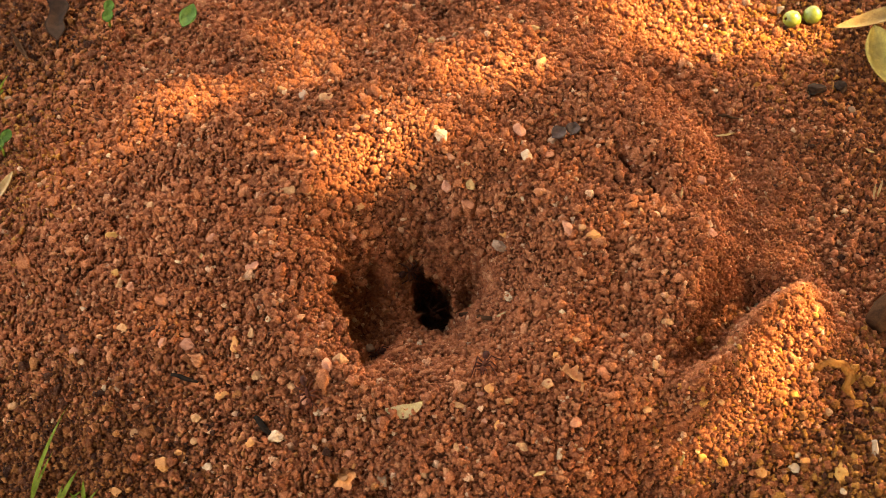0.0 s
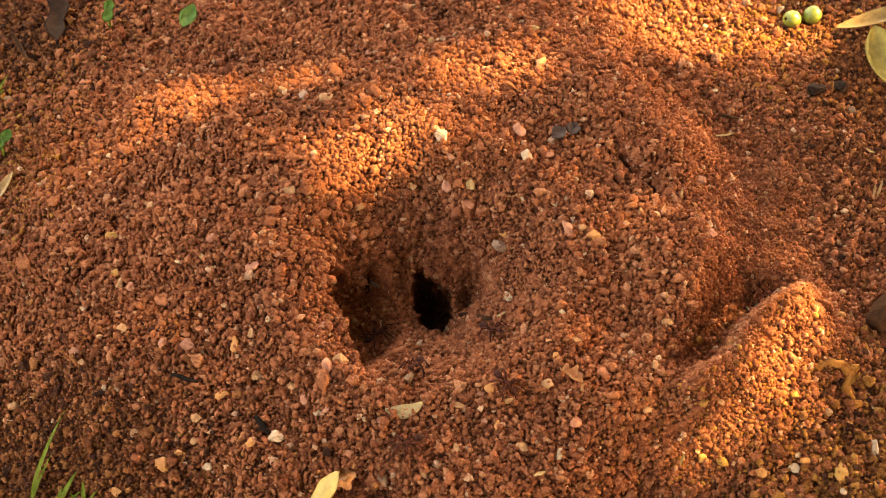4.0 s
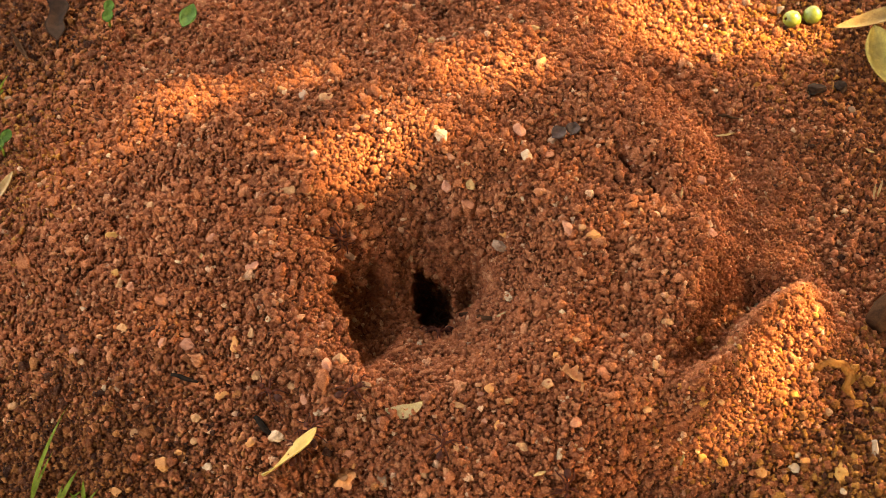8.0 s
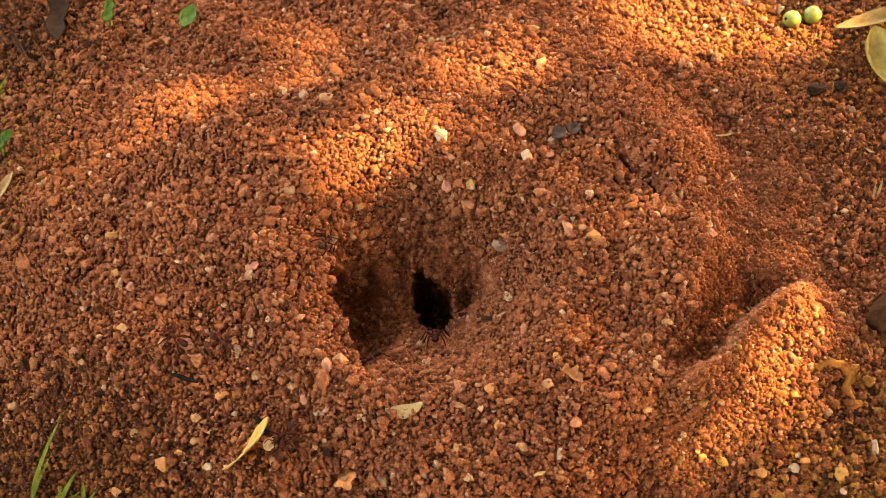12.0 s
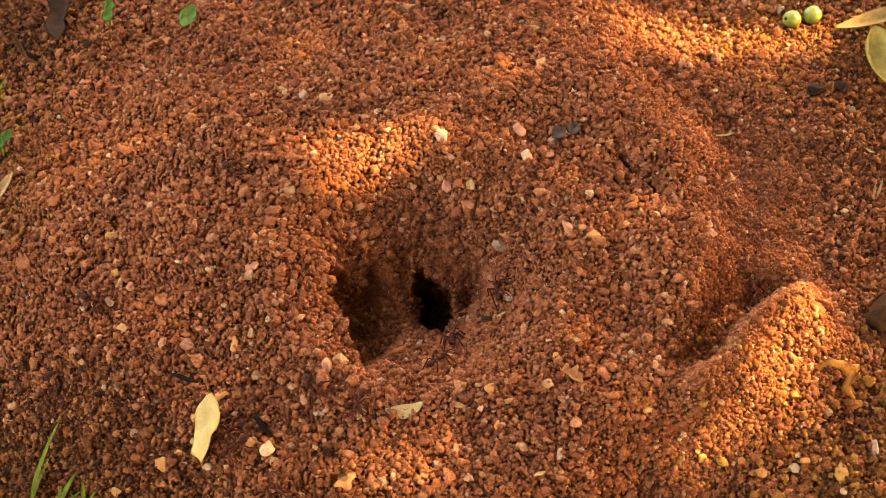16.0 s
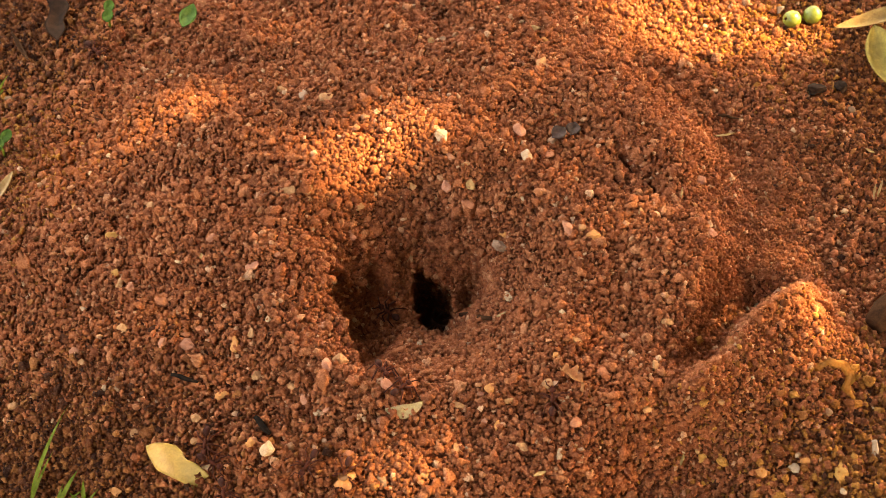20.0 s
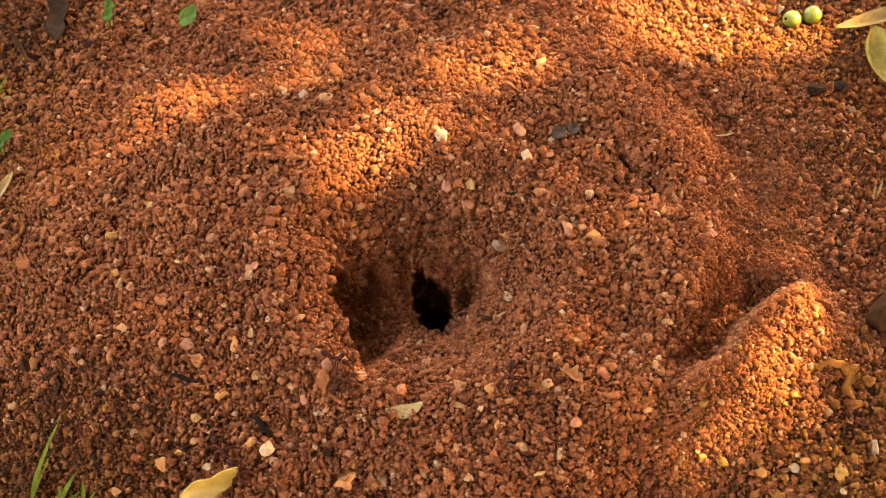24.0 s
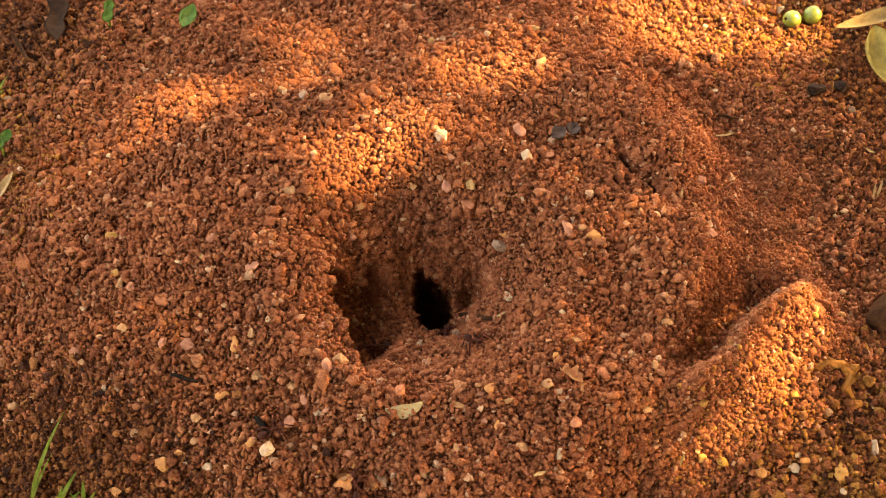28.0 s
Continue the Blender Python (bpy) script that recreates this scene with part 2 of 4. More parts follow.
def strew(name, rng, size, spread, cover, kind, rough, label, lift, steep=0.0):
    """Crumbs of one size strewn over the ground in sight, or on its steep walls alone, one joined mesh."""
    x0, x1, y0, y1 = (-153.0, 153.0, -81.0, 126.0) if not steep else (-50.0, 110.0, -60.0, 50.0)
    step = size * (0.92 if not steep else 0.5 if steep < 2 else 0.16)
    gx, gy = np.meshgrid(np.arange(x0, x1, step), np.arange(y0, y1, step))
    x = gx.ravel() + rng.uniform(-0.5, 0.5, gx.size) * step
    y = gy.ravel() + rng.uniform(-0.5, 0.5, gx.size) * step
    keep = (rng.random(len(x)) < cover(fineness(x, y))) & (hole_radius(x, y) > (0.97 if not steep else 0.7))
    keep &= (np.abs(x) < 121 + (y + 85) * 0.14) & (y < 105 + np.abs(x) * 0.12)
    if steep:
        keep &= np.hypot(relief(x + 0.4, y) - relief(x - 0.4, y), relief(x, y + 0.4) - relief(x, y - 0.4)) > steep
    keep &= crack(x, y) < 0.45
    x, y = x[keep], y[keep]
    r = size / 2 * np.exp(rng.normal(0, spread, len(x)))
    z = relief(x, y) + r * (lift + rng.normal(0, 0.3, len(x)))
    x, y = x + overhang(x, y), y + burrow(x, y)
    shapes, tris = lumps(rng, kind, 36, rough)
    turn = random_turns(rng, len(x))
    pick = rng.integers(0, len(shapes), len(x))
    co = np.einsum("nij,nvj->nvi", turn, shapes[pick]) * r[:, None, None]
    co = (co + np.stack([x, y, z], -1)[:, None]) / 1000
    nv = shapes.shape[1]
    faces = (tris[None] + (np.arange(len(x)) * nv)[:, None, None]).reshape(-1, 3)
    ob = numpy_mesh(name, co.reshape(-1, 3), faces, mat_pellet, False)
    ob.data.materials.append(mat_topsoil_shade)
    ob.data.materials.append(mat_ochre)
    sort = np.where(rng.random(len(x)) < old_or_shaded_soil(x, y), 1, np.where(rng.random(len(x)) < ochre_soil(x, y), 2, 0))
    ob.data.polygons.foreach_set("material_index", np.repeat(sort, len(tris)).astype(np.int32))
    return tagged(ob, label, "soil", kind="stuff")


rng = np.random.default_rng(7)
strew("soil_crumbs", rng, 2.5, 0.2, lambda f: 0.08 * (1 - f) ** 1.5, "clod", 0.2, "coarse red-brown soil crumbs heaped on the mound", 0.40)
strew("soil_crumbs", rng, 1.65, 0.22, lambda f: 0.36 * (1 - f) ** 1.1, "clod", 0.22, "red-brown soil crumbs covering the mound", 0.5)
strew("soil_crumbs", rng, 1.22, 0.24, lambda f: 0.85 * (1 - f) ** 0.6, "crumb", 0.24, "angular red-brown soil crumbs covering the mound", 0.5)
strew("soil_grit", rng, 0.88, 0.27, lambda f: 0.62 + 0.25 * f, "chip", 0.2, "small red-brown soil grit between the crumbs", 0.2)
strew("soil_sand", rng, 0.64, 0.25, lambda f: 0.10 + 0.70 * np.clip((f - 0.2) * 1.6, 0, 1), "chip", 0.2, "fine orange-brown sand", 0.6)
strew("soil_grit", rng, 1.15, 0.3, lambda f: 0.5 + 0 * f, "crumb", 0.18, "red-brown grit clinging to the steep walls", 0.2, 0.72)
strew("soil_grit", rng, 1.15, 0.3, lambda f: 0.55 + 0 * f, "crumb", 0.18, "red-brown grit clinging to the broken wall of the crater", 0.25, 2.0)


# ---------- helpers for things ----------
def part(name, bm, material, parent=None, label="", smooth=True):
    """Links a bmesh as one mesh object, under its thing if one is given."""
    me = bpy.data.meshes.new(name)
    bm.to_mesh(me)
    bm.free()
    if smooth:
        me.polygons.foreach_set("use_smooth", [True] * len(me.polygons))
    me.materials.append(material)
    ob = new(name, me)
    ob.parent = parent
    if label:
        ob["label"] = label
    return ob


def on_ground(x, y, lift=0.0):
    return Vector((x, y, float(ground_z(x, y)) + lift))


def plain_material(name, stops, scale, rough=0.7, spec=0.3, bump=0.0002, sheen_through=0.0):
    n = Nodes(name)
    col = n.ramp(n.noise(scale, 4.0, 0.65), stops)
    fleck = n.noise(scale * 6, 2.0, 0.6)
    col = n.mix(0.35, col, n.ramp(fleck, [(0.35, (0.6, 0.58, 0.55)), (0.65, (1.3, 1.3, 1.25))]), "MULTIPLY")
    n.bump(n.noise(scale * 3, 3.0, 0.6), bump, 0.6)
    if sheen_through:
        n.put(n.bsdf, "Subsurface Weight", sheen_through)
        n.put(n.bsdf, "Subsurface Radius", (0.0015, 0.0012, 0.0005))
    return n.done(col, rough, spec)


# ---------- unseen tree, its leaves placed to dapple the ground with sun and shade ---
mat_bark = plain_material("bark", [(0.3, (0.07, 0.05, 0.035)), (0.7, (0.19, 0.14, 0.1))], 60.0, 0.9)
mat_foliage = plain_material("foliage", [(0.3, (0.04, 0.075, 0.018)), (0.7, (0.075, 0.12, 0.03))], 40.0, 0.5)
TREE_AT = on_ground(1.12, 0.92)
REACH = 1.3                         # metres from the mound to the leaves, towards the sun
side_way = Vector((-sun_way.y, sun_way.x, 0)).normalized()
up_way = sun_way.cross(side_way).normalized()


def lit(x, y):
    """How open the unseen crown is towards the sun, each gap placed for a wanted sun patch, by where its shadow meets
    the level z = 0 (plan in metres).
    """
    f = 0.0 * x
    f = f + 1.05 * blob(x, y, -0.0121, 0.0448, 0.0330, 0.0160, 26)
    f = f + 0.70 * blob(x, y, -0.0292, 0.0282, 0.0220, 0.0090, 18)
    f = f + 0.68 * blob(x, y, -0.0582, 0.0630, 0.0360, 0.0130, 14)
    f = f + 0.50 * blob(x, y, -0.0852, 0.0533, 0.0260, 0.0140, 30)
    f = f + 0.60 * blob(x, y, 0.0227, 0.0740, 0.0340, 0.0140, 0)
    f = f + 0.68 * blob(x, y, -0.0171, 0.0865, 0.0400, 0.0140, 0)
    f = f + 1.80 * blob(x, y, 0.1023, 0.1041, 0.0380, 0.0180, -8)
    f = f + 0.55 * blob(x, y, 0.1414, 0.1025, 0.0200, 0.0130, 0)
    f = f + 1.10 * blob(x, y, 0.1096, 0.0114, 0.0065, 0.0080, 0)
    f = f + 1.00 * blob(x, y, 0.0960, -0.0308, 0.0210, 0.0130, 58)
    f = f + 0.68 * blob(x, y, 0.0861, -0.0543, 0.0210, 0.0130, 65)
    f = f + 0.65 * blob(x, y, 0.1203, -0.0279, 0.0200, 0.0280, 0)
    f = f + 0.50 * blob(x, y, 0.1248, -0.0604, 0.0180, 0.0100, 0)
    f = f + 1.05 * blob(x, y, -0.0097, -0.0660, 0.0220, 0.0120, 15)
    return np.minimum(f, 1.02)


def leaf_sheet(name, centres, rng, size, parent):
    """Many small pointed leaves in one mesh, at places relative to the parent's."""
    n = len(centres)
    shape = np.array([(-1, 0, 0), (-0.35, 0.42, 0.06), (0.35, 0.4, 0.06), (1, 0, -0.12), (0.35, -0.4, 0.06), (-0.35, -0.42, 0.06)]) * size / 2
    turn = random_turns(rng, n)
    co = np.einsum("nij,vj->nvi", turn, shape) * rng.uniform(0.7, 1.25, n)[:, None, None] + centres[:, None]
    quads = np.array([[0, 1, 2, 5], [2, 3, 4, 5]])
    faces = (quads[None] + (np.arange(n) * 6)[:, None, None]).reshape(-1, 4)
    ob = numpy_mesh(name, co.reshape(-1, 3), faces, mat_foliage, False)
    ob.parent = parent
    return ob


def tube(path, radii, sides=10):
    """A tapered tube along a path of points, closed at both ends."""
    bm = bmesh.new()
    rings = []
    for i, p in enumerate(path):
        p = Vector(p)
        d = (Vector(path[min(i + 1, len(path) - 1)]) - Vector(path[max(i - 1, 0)])).normalized()
        a = d.orthogonal().normalized() if i == 0 else (a - d * a.dot(d)).normalized()
        b = d.cross(a)
        rings.append([bm.verts.new(p + (a * math.cos(k * math.tau / sides) + b * math.sin(k * math.tau / sides)) * radii[i]) for k in range(sides)])
    for r0, r1 in zip(rings, rings[1:]):
        for k in range(sides):
            bm.faces.new((r0[k], r0[(k + 1) % sides], r1[(k + 1) % sides], r1[k]))
    bm.faces.new(rings[0][::-1])
    bm.faces.new(rings[-1])
    return bm


def build_tree():
    rng = np.random.default_rng(21)
    tree = new("small_tree")
    tree.location = TREE_AT
    tagged(tree, "unseen small leafy green tree with a rounded crown, placed to shade the mound", "tree")
    layers = []
    for _ in range(18):
        gu, gv = np.meshgrid(np.arange(-0.36, 0.36, 0.0130), np.arange(-0.32, 0.32, 0.0130))
        layers.append(np.stack([gu.ravel(), gv.ravel()]) + rng.uniform(-0.006, 0.006, (2, gu.size)) + rng.uniform(0, 0.0130, (2, 1)))
    u, v = np.concatenate(layers, 1)
    n = len(u)
    spread = np.outer(u, side_way) + np.outer(v, up_way)
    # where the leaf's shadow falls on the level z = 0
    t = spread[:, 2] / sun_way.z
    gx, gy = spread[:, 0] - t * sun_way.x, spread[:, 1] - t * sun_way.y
    # leaves are left out wherever a sun patch is wanted on the ground
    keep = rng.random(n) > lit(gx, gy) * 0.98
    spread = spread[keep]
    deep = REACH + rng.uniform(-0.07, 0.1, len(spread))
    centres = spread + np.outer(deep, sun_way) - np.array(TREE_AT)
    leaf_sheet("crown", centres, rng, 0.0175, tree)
    # the rest of the crown: clumps of leaves round the limbs, wide and rounded, added to block skylight
    trunk = [(0, 0, -0.05), (0.03, 0.01, 0.35), (0.02, -0.02, 0.75), (-0.06, -0.05, 1.15), (-0.16, -0.09, 1.5)]
    part("trunk", tube(trunk, [0.075, 0.052, 0.045, 0.036, 0.026], 14), mat_bark, tree)
    part("limb", tube([(-0.01, -0.02, 0.7), (-0.12, -0.05, 0.9), Vector(sun_way) * (REACH + 0.14) - TREE_AT], [0.014, 0.007, 0.003]), mat_bark, tree)
    clouds = []
    for k in range(64):
        a, rho = k * 2.39996 + rng.uniform(-0.3, 0.3), math.sqrt((k + 0.5) / 64)
        cu, cv = rho * 1.5 * math.cos(a), 0.78 + rho * (1.62 if math.sin(a) > 0 else 1.45) * math.sin(a)
        dome = 0.26 + 0.6 * (1 - rho ** 2) * rng.uniform(0.2, 1.0)
        middle = side_way * cu + up_way * cv + sun_way * (REACH + dome)
        size = rng.uniform(0.24, 0.40)
        p = rng.normal(size=(330, 3))
        p *= (rng.random(330) ** 0.45 / np.linalg.norm(p, axis=1))[:, None] * size
        clouds.append(p * (1.05, 1.05, 0.9) + np.array(middle))
        if k % 4 == 1:
            root = Vector(trunk[2 + k % 3])
            tip = middle - TREE_AT
            bend = root.lerp(tip, 0.5) + Vector((0.08, 0.02, 0.10))
            if any(abs((p + TREE_AT).dot(side_way)) < 0.38 and abs((p + TREE_AT).dot(up_way)) < 0.36 for p in (root.lerp(bend, s) if s < 1 else bend.lerp(tip, s - 1) for s in (0, 0.3, 0.6, 0.8, 1, 1.2, 1.4, 1.7))):
                continue
            part("limb", tube([root, root.lerp(bend, 0.5), bend, tip], [0.022, 0.018, 0.012, 0.004]), mat_bark, tree)
    far = np.concatenate(clouds)
    u, v = far @ np.array(side_way), far @ np.array(up_way)
    clear = (np.abs(u / 0.375) ** 6 + np.abs(v / 0.36) ** 6 > 1) & (far[:, 2] > 0.06)
    leaf_sheet("crown", far[clear] - np.array(TREE_AT), rng, 0.105, tree)
    return tree


def build_twig(tree, x, y, rx, ry, count, seed):
    """A leafy twig whose shadow at rest falls round the spot (x, y) of the ground."""
    rng = np.random.default_rng(seed)
    r, a = np.sqrt(rng.random(count)), rng.uniform(0, math.tau, count)
    px, py = r * np.cos(a) * rx, r * np.sin(a) * ry
    pts = np.stack([px, py, 0 * px], 1)
    pts = pts - np.outer(pts @ np.array(sun_way), sun_way)
    pts = pts + np.outer(rng.uniform(-0.03, 0.03, count), sun_way)
    ob = leaf_sheet("twig", pts, rng, 0.020, tree)
    home = Vector((x, y, float(ground_z(x, y)))) + sun_way * (REACH - 0.12) - TREE_AT
    return ob, home


def build_unseen_bush(x, y, rx, ry, high, count, seed):
    """An unseen bush, added behind the camera to block skylight: stems from one foot and a deep mass of leaves."""
    rng = np.random.default_rng(seed)
    bush = new("unseen_bush")
    bush.location = on_ground(x, y)
    p = np.stack([rng.normal(0, 0.5, count) * rx, rng.normal(0, 0.5, count) * ry, rng.uniform(0.08, 1, count) ** 0.8 * high], 1)
    leaf_sheet("crown", p, rng, 0.11, bush)
    for k in range(5):
        tip = Vector((rng.uniform(-0.6, 0.6) * rx, rng.uniform(-0.4, 0.4) * ry, high * 0.8))
        part("stem", tube([(0, 0, -0.03), tip * 0.4 + Vector((0, 0, 0.1)), tip], [0.014, 0.010, 0.004]), mat_bark, bush)
    return tagged(bush, "unseen dense leafy bush added behind the camera to block skylight", "bush")


tree = build_tree()
# added out of view, keeps skylight from behind the camera off the crater
build_unseen_bush(0.35, -1.05, 1.0, 0.35, 1.7, 3600, 31)
# unseen twigs that slide over the crown's gaps to dim the sun patches
twig_top = build_twig(tree, -0.0228, 0.0555, 0.078, 0.055, 340, 1)
twig_bank = build_twig(tree, 0.0823, -0.0386, 0.05, 0.055, 225, 2)
twig_corner = build_twig(tree, 0.0872, 0.0974, 0.055, 0.035, 165, 3)
twig_front = build_twig(tree, -0.0087, -0.0657, 0.04, 0.03, 135, 4)
twig_side = build_twig(tree, 0.1196, -0.0307, 0.027, 0.050, 230, 5)


# ---------- stones ----------
STONE = {}
for stone_name, low, high in (("tan", (0.30, 0.115, 0.045), (0.48, 0.215, 0.09)), ("pink", (0.32, 0.105, 0.052), (0.48, 0.175, 0.095)),
                              ("red", (0.30, 0.085, 0.035), (0.48, 0.15, 0.065)), ("orange", (0.38, 0.125, 0.036), (0.54, 0.205, 0.062)),
                              ("pale", (0.38, 0.195, 0.098), (0.56, 0.325, 0.185)), ("white", (0.31, 0.165, 0.085), (0.44, 0.27, 0.165)),
                              ("grey", (0.22, 0.108, 0.060), (0.33, 0.172, 0.105)), ("brown", (0.15, 0.07, 0.035), (0.29, 0.14, 0.07)),
                              ("yellow", (0.36, 0.138, 0.030), (0.50, 0.215, 0.052)), ("olive", (0.26, 0.125, 0.042), (0.40, 0.205, 0.078)),
                              ("dark", (0.014, 0.006, 0.003), (0.036, 0.015, 0.008))):
    STONE[stone_name] = plain_material(stone_name + "_stone", [(0.3, low), (0.7, high)], 500.0, 0.8, 0.06 if stone_name == "dark" else 0.25, 0.0002)
LOOK = {"tan": "small tan stone lying among red soil crumbs", "pink": "small pinkish stone lying among red soil crumbs",
        "red": "small brick-red stone lying among soil crumbs", "orange": "small orange-brown clod lying among soil crumbs",
        "pale": "small pale buff stone chip on the soil", "white": "small whitish stone chip on the soil",
        "grey": "smooth grey stone chip lying on the soil", "brown": "dark brown clod of earth on the soil",
        "yellow": "rounded yellow-ochre stone resting on the soil", "olive": "small olive-brown stone among soil crumbs",
        "dark": "blackish-brown charred crumb lying on the soil"}
stone_rng = np.random.default_rng(5)
BALL3, TRIS3 = ball(3)


def stone_mesh(wide, deep, high, colour):
    """An uneven stone, in mm: a ball with facets knocked off and a rough skin."""
    c = BALL3.copy()
    for _ in range(8):
        w = stone_rng.normal(size=3)
        w /= np.linalg.norm(w)
        cut = stone_rng.uniform(0.4, 0.85)
        c = c - np.maximum(c @ w - cut, 0)[:, None] * w * 0.9
    f = vnoise(c[:, 0] * 2.3 + stone_rng.uniform(0, 90), c[:, 1] * 2.3 + c[:, 2] * 3.1, 31)
    c = c * (1 + 0.13 * f[:, None] + stone_rng.normal(0, 0.022, (len(c), 1)))
    c = c * np.array([wide, deep, high]) / 2 * 1.04 / 1000
    me = bpy.data.meshes.new("stone")
    me.from_pydata(c.tolist(), [], TRIS3.tolist())
    me.materials.append(STONE[colour])
    return me


def stone(x, y, wide, deep, colour, lift=0.0):
    high = min(wide, deep) * 0.72
    ob = new("stone", stone_mesh(wide, deep, high, colour))
    ob.matrix_basis = Matrix.Translation(on_ground(x, y, 0.0003 + high * 0.00018 + lift)) @ pose(0, 0, 0, *stone_rng.uniform(-14, 14, 3))
    return tagged(ob, LOOK[colour], "stone", "stones on the mound")


stone(-0.1084, 0.0837, 2.2, 2.1, "tan")
stone(-0.1140, 0.0742, 2.1, 2.1, "red")
stone(-0.0852, 0.0715, 1.9, 2.1, "orange")
stone(-0.1383, 0.0726, 3.5, 3.2, "brown")
stone(-0.0749, 0.0937, 1.9, 1.9, "tan")
stone(-0.0489, 0.0608, 3.8, 2.5, "tan")
stone(-0.1255, 0.0586, 1.4, 1.2, "pale")
stone(-0.1012, 0.0412, 1.9, 2.1, "pale")
stone(-0.0181, 0.0991, 3.5, 2.1, "red")
stone(-0.0423, 0.0558, 3.2, 3.9, "grey")
stone(-0.0350, 0.0546, 5.4, 3.2, "tan")
stone(-0.0002, 0.0363, 4.5, 4.2, "white")
stone(0.0225, 0.0408, 4.2, 5.3, "pink")
stone(0.0299, 0.0666, 3.2, 6.0, "tan")
stone(0.0284, 0.0837, 4.2, 2.8, "olive")
stone(0.0317, 0.0793, 2.9, 2.1, "orange")
stone(0.0453, 0.0924, 1.9, 5.3, "tan")
stone(0.0312, 0.0330, 3.2, 2.8, "pink")
stone(0.0243, 0.0308, 3.8, 4.9, "pale")
stone(-0.0241, 0.0549, 2.2, 2.1, "red")
stone(-0.0231, 0.0748, 2.2, 2.1, "pink")
stone(-0.0182, 0.0545, 1.9, 1.8, "pale")
stone(0.0150, 0.0569, 1.9, 2.1, "pink")
stone(0.0329, 0.0478, 2.6, 2.5, "tan")
stone(-0.0034, 0.0570, 1.3, 1.4, "white")
stone(-0.0240, 0.0663, 1.9, 1.8, "pale")
stone(-0.0067, 0.0810, 2.2, 3.5, "orange")
stone(-0.0039, 0.0795, 2.6, 2.8, "olive")
stone(-0.0004, 0.0801, 2.9, 2.5, "brown")
stone(0.0069, 0.0281, 2.9, 2.1, "tan")
stone(0.0023, 0.0308, 3.2, 2.5, "pink")
stone(0.1099, 0.1042, 3.5, 2.8, "white")
stone(0.0847, 0.0966, 1.9, 2.1, "pale")
stone(0.0607, 0.0611, 3.5, 3.2, "tan")
stone(0.0725, 0.0512, 2.6, 2.6, "red")
stone(0.0848, 0.0668, 1.9, 1.8, "pale")
stone(0.1163, 0.0687, 7.5, 4.6, "dark", 0.001)
stone(0.1253, 0.0709, 5.4, 4.2, "dark", 0.001)
stone(0.1313, 0.0583, 1.6, 1.8, "pink")
stone(0.1276, 0.0629, 2.9, 2.8, "brown")
stone(0.0544, 0.0361, 2.2, 2.1, "pink")
stone(-0.1092, 0.0217, 1.6, 2.1, "orange")
stone(-0.1062, 0.0156, 1.9, 2.6, "pink")
stone(-0.1024, 0.0117, 1.6, 2.3, "red")
stone(-0.0960, 0.0092, 3.8, 3.2, "yellow")
stone(-0.0854, 0.0179, 2.2, 3.2, "tan")
stone(-0.0657, 0.0032, 3.2, 3.3, "pink")
stone(-0.0575, 0.0147, 2.2, 2.1, "red")
stone(-0.0747, -0.0037, 2.6, 1.8, "pale")
stone(-0.0533, -0.0072, 4.2, 3.5, "pink")
stone(-0.0935, -0.0042, 3.2, 3.5, "yellow")
stone(-0.0917, -0.0080, 2.6, 4.2, "tan")
stone(-0.0785, -0.0143, 4.5, 3.9, "red")
stone(-0.0878, -0.0099, 3.2, 2.8, "pink")
stone(-0.0896, -0.0224, 3.5, 2.8, "tan")
stone(-0.1019, -0.0145, 2.2, 1.6, "pale")
stone(-0.0480, -0.0240, 2.2, 2.3, "pale")
stone(-0.0450, 0.0183, 4.8, 3.2, "tan")
stone(-0.0533, 0.0020, 2.9, 2.5, "red")
stone(-0.0525, 0.0175, 2.9, 1.6, "red")
stone(-0.0676, -0.0237, 2.6, 2.1, "red")
stone(-0.0681, -0.0025, 1.4, 2.1, "olive")
stone(-0.0525, -0.0274, 2.9, 3.2, "tan")
stone(-0.1060, 0.0347, 1.3, 2.6, "pale")
stone(-0.0465, -0.0036, 1.9, 1.8, "pink")
stone(0.0013, 0.0230, 3.5, 4.9, "pink")
stone(0.0080, 0.0223, 2.9, 4.2, "olive")
stone(0.0075, 0.0174, 4.5, 3.9, "red")
stone(0.0176, 0.0088, 2.9, 2.1, "orange")
stone(0.0165, 0.0061, 5.8, 4.9, "grey")
stone(-0.0099, 0.0092, 2.6, 2.5, "tan")
stone(-0.0263, 0.0093, 2.9, 2.8, "pink")
stone(-0.0266, 0.0103, 1.9, 1.9, "pink")
stone(0.0353, 0.0061, 3.2, 5.3, "pink")
stone(0.0340, 0.0094, 2.2, 2.1, "pink")
stone(0.0393, 0.0061, 3.2, 2.1, "tan")
stone(0.0191, -0.0107, 3.2, 2.8, "pale")
stone(0.0087, 0.0003, 1.9, 4.2, "tan")
stone(0.0328, -0.0211, 2.2, 1.8, "pale")
stone(-0.0247, 0.0176, 3.8, 2.8, "tan")
stone(-0.0385, 0.0187, 3.8, 3.2, "tan")
stone(-0.0092, 0.0239, 2.6, 2.5, "tan")
stone(0.0150, 0.0130, 1.6, 1.8, "pink")
stone(-0.0331, -0.0245, 3.2, 2.8, "pink")
stone(0.0427, 0.0041, 4.5, 4.2, "orange")
stone(0.0228, 0.0174, 1.4, 2.5, "white")
stone(-0.0374, 0.0074, 1.4, 1.6, "white")
stone(0.0569, 0.0128, 2.1, 2.6, "tan")
stone(0.0756, 0.0276, 3.8, 3.2, "pink")
stone(0.0768, 0.0064, 3.5, 4.6, "pink")
stone(0.0732, 0.0160, 1.6, 2.5, "orange")
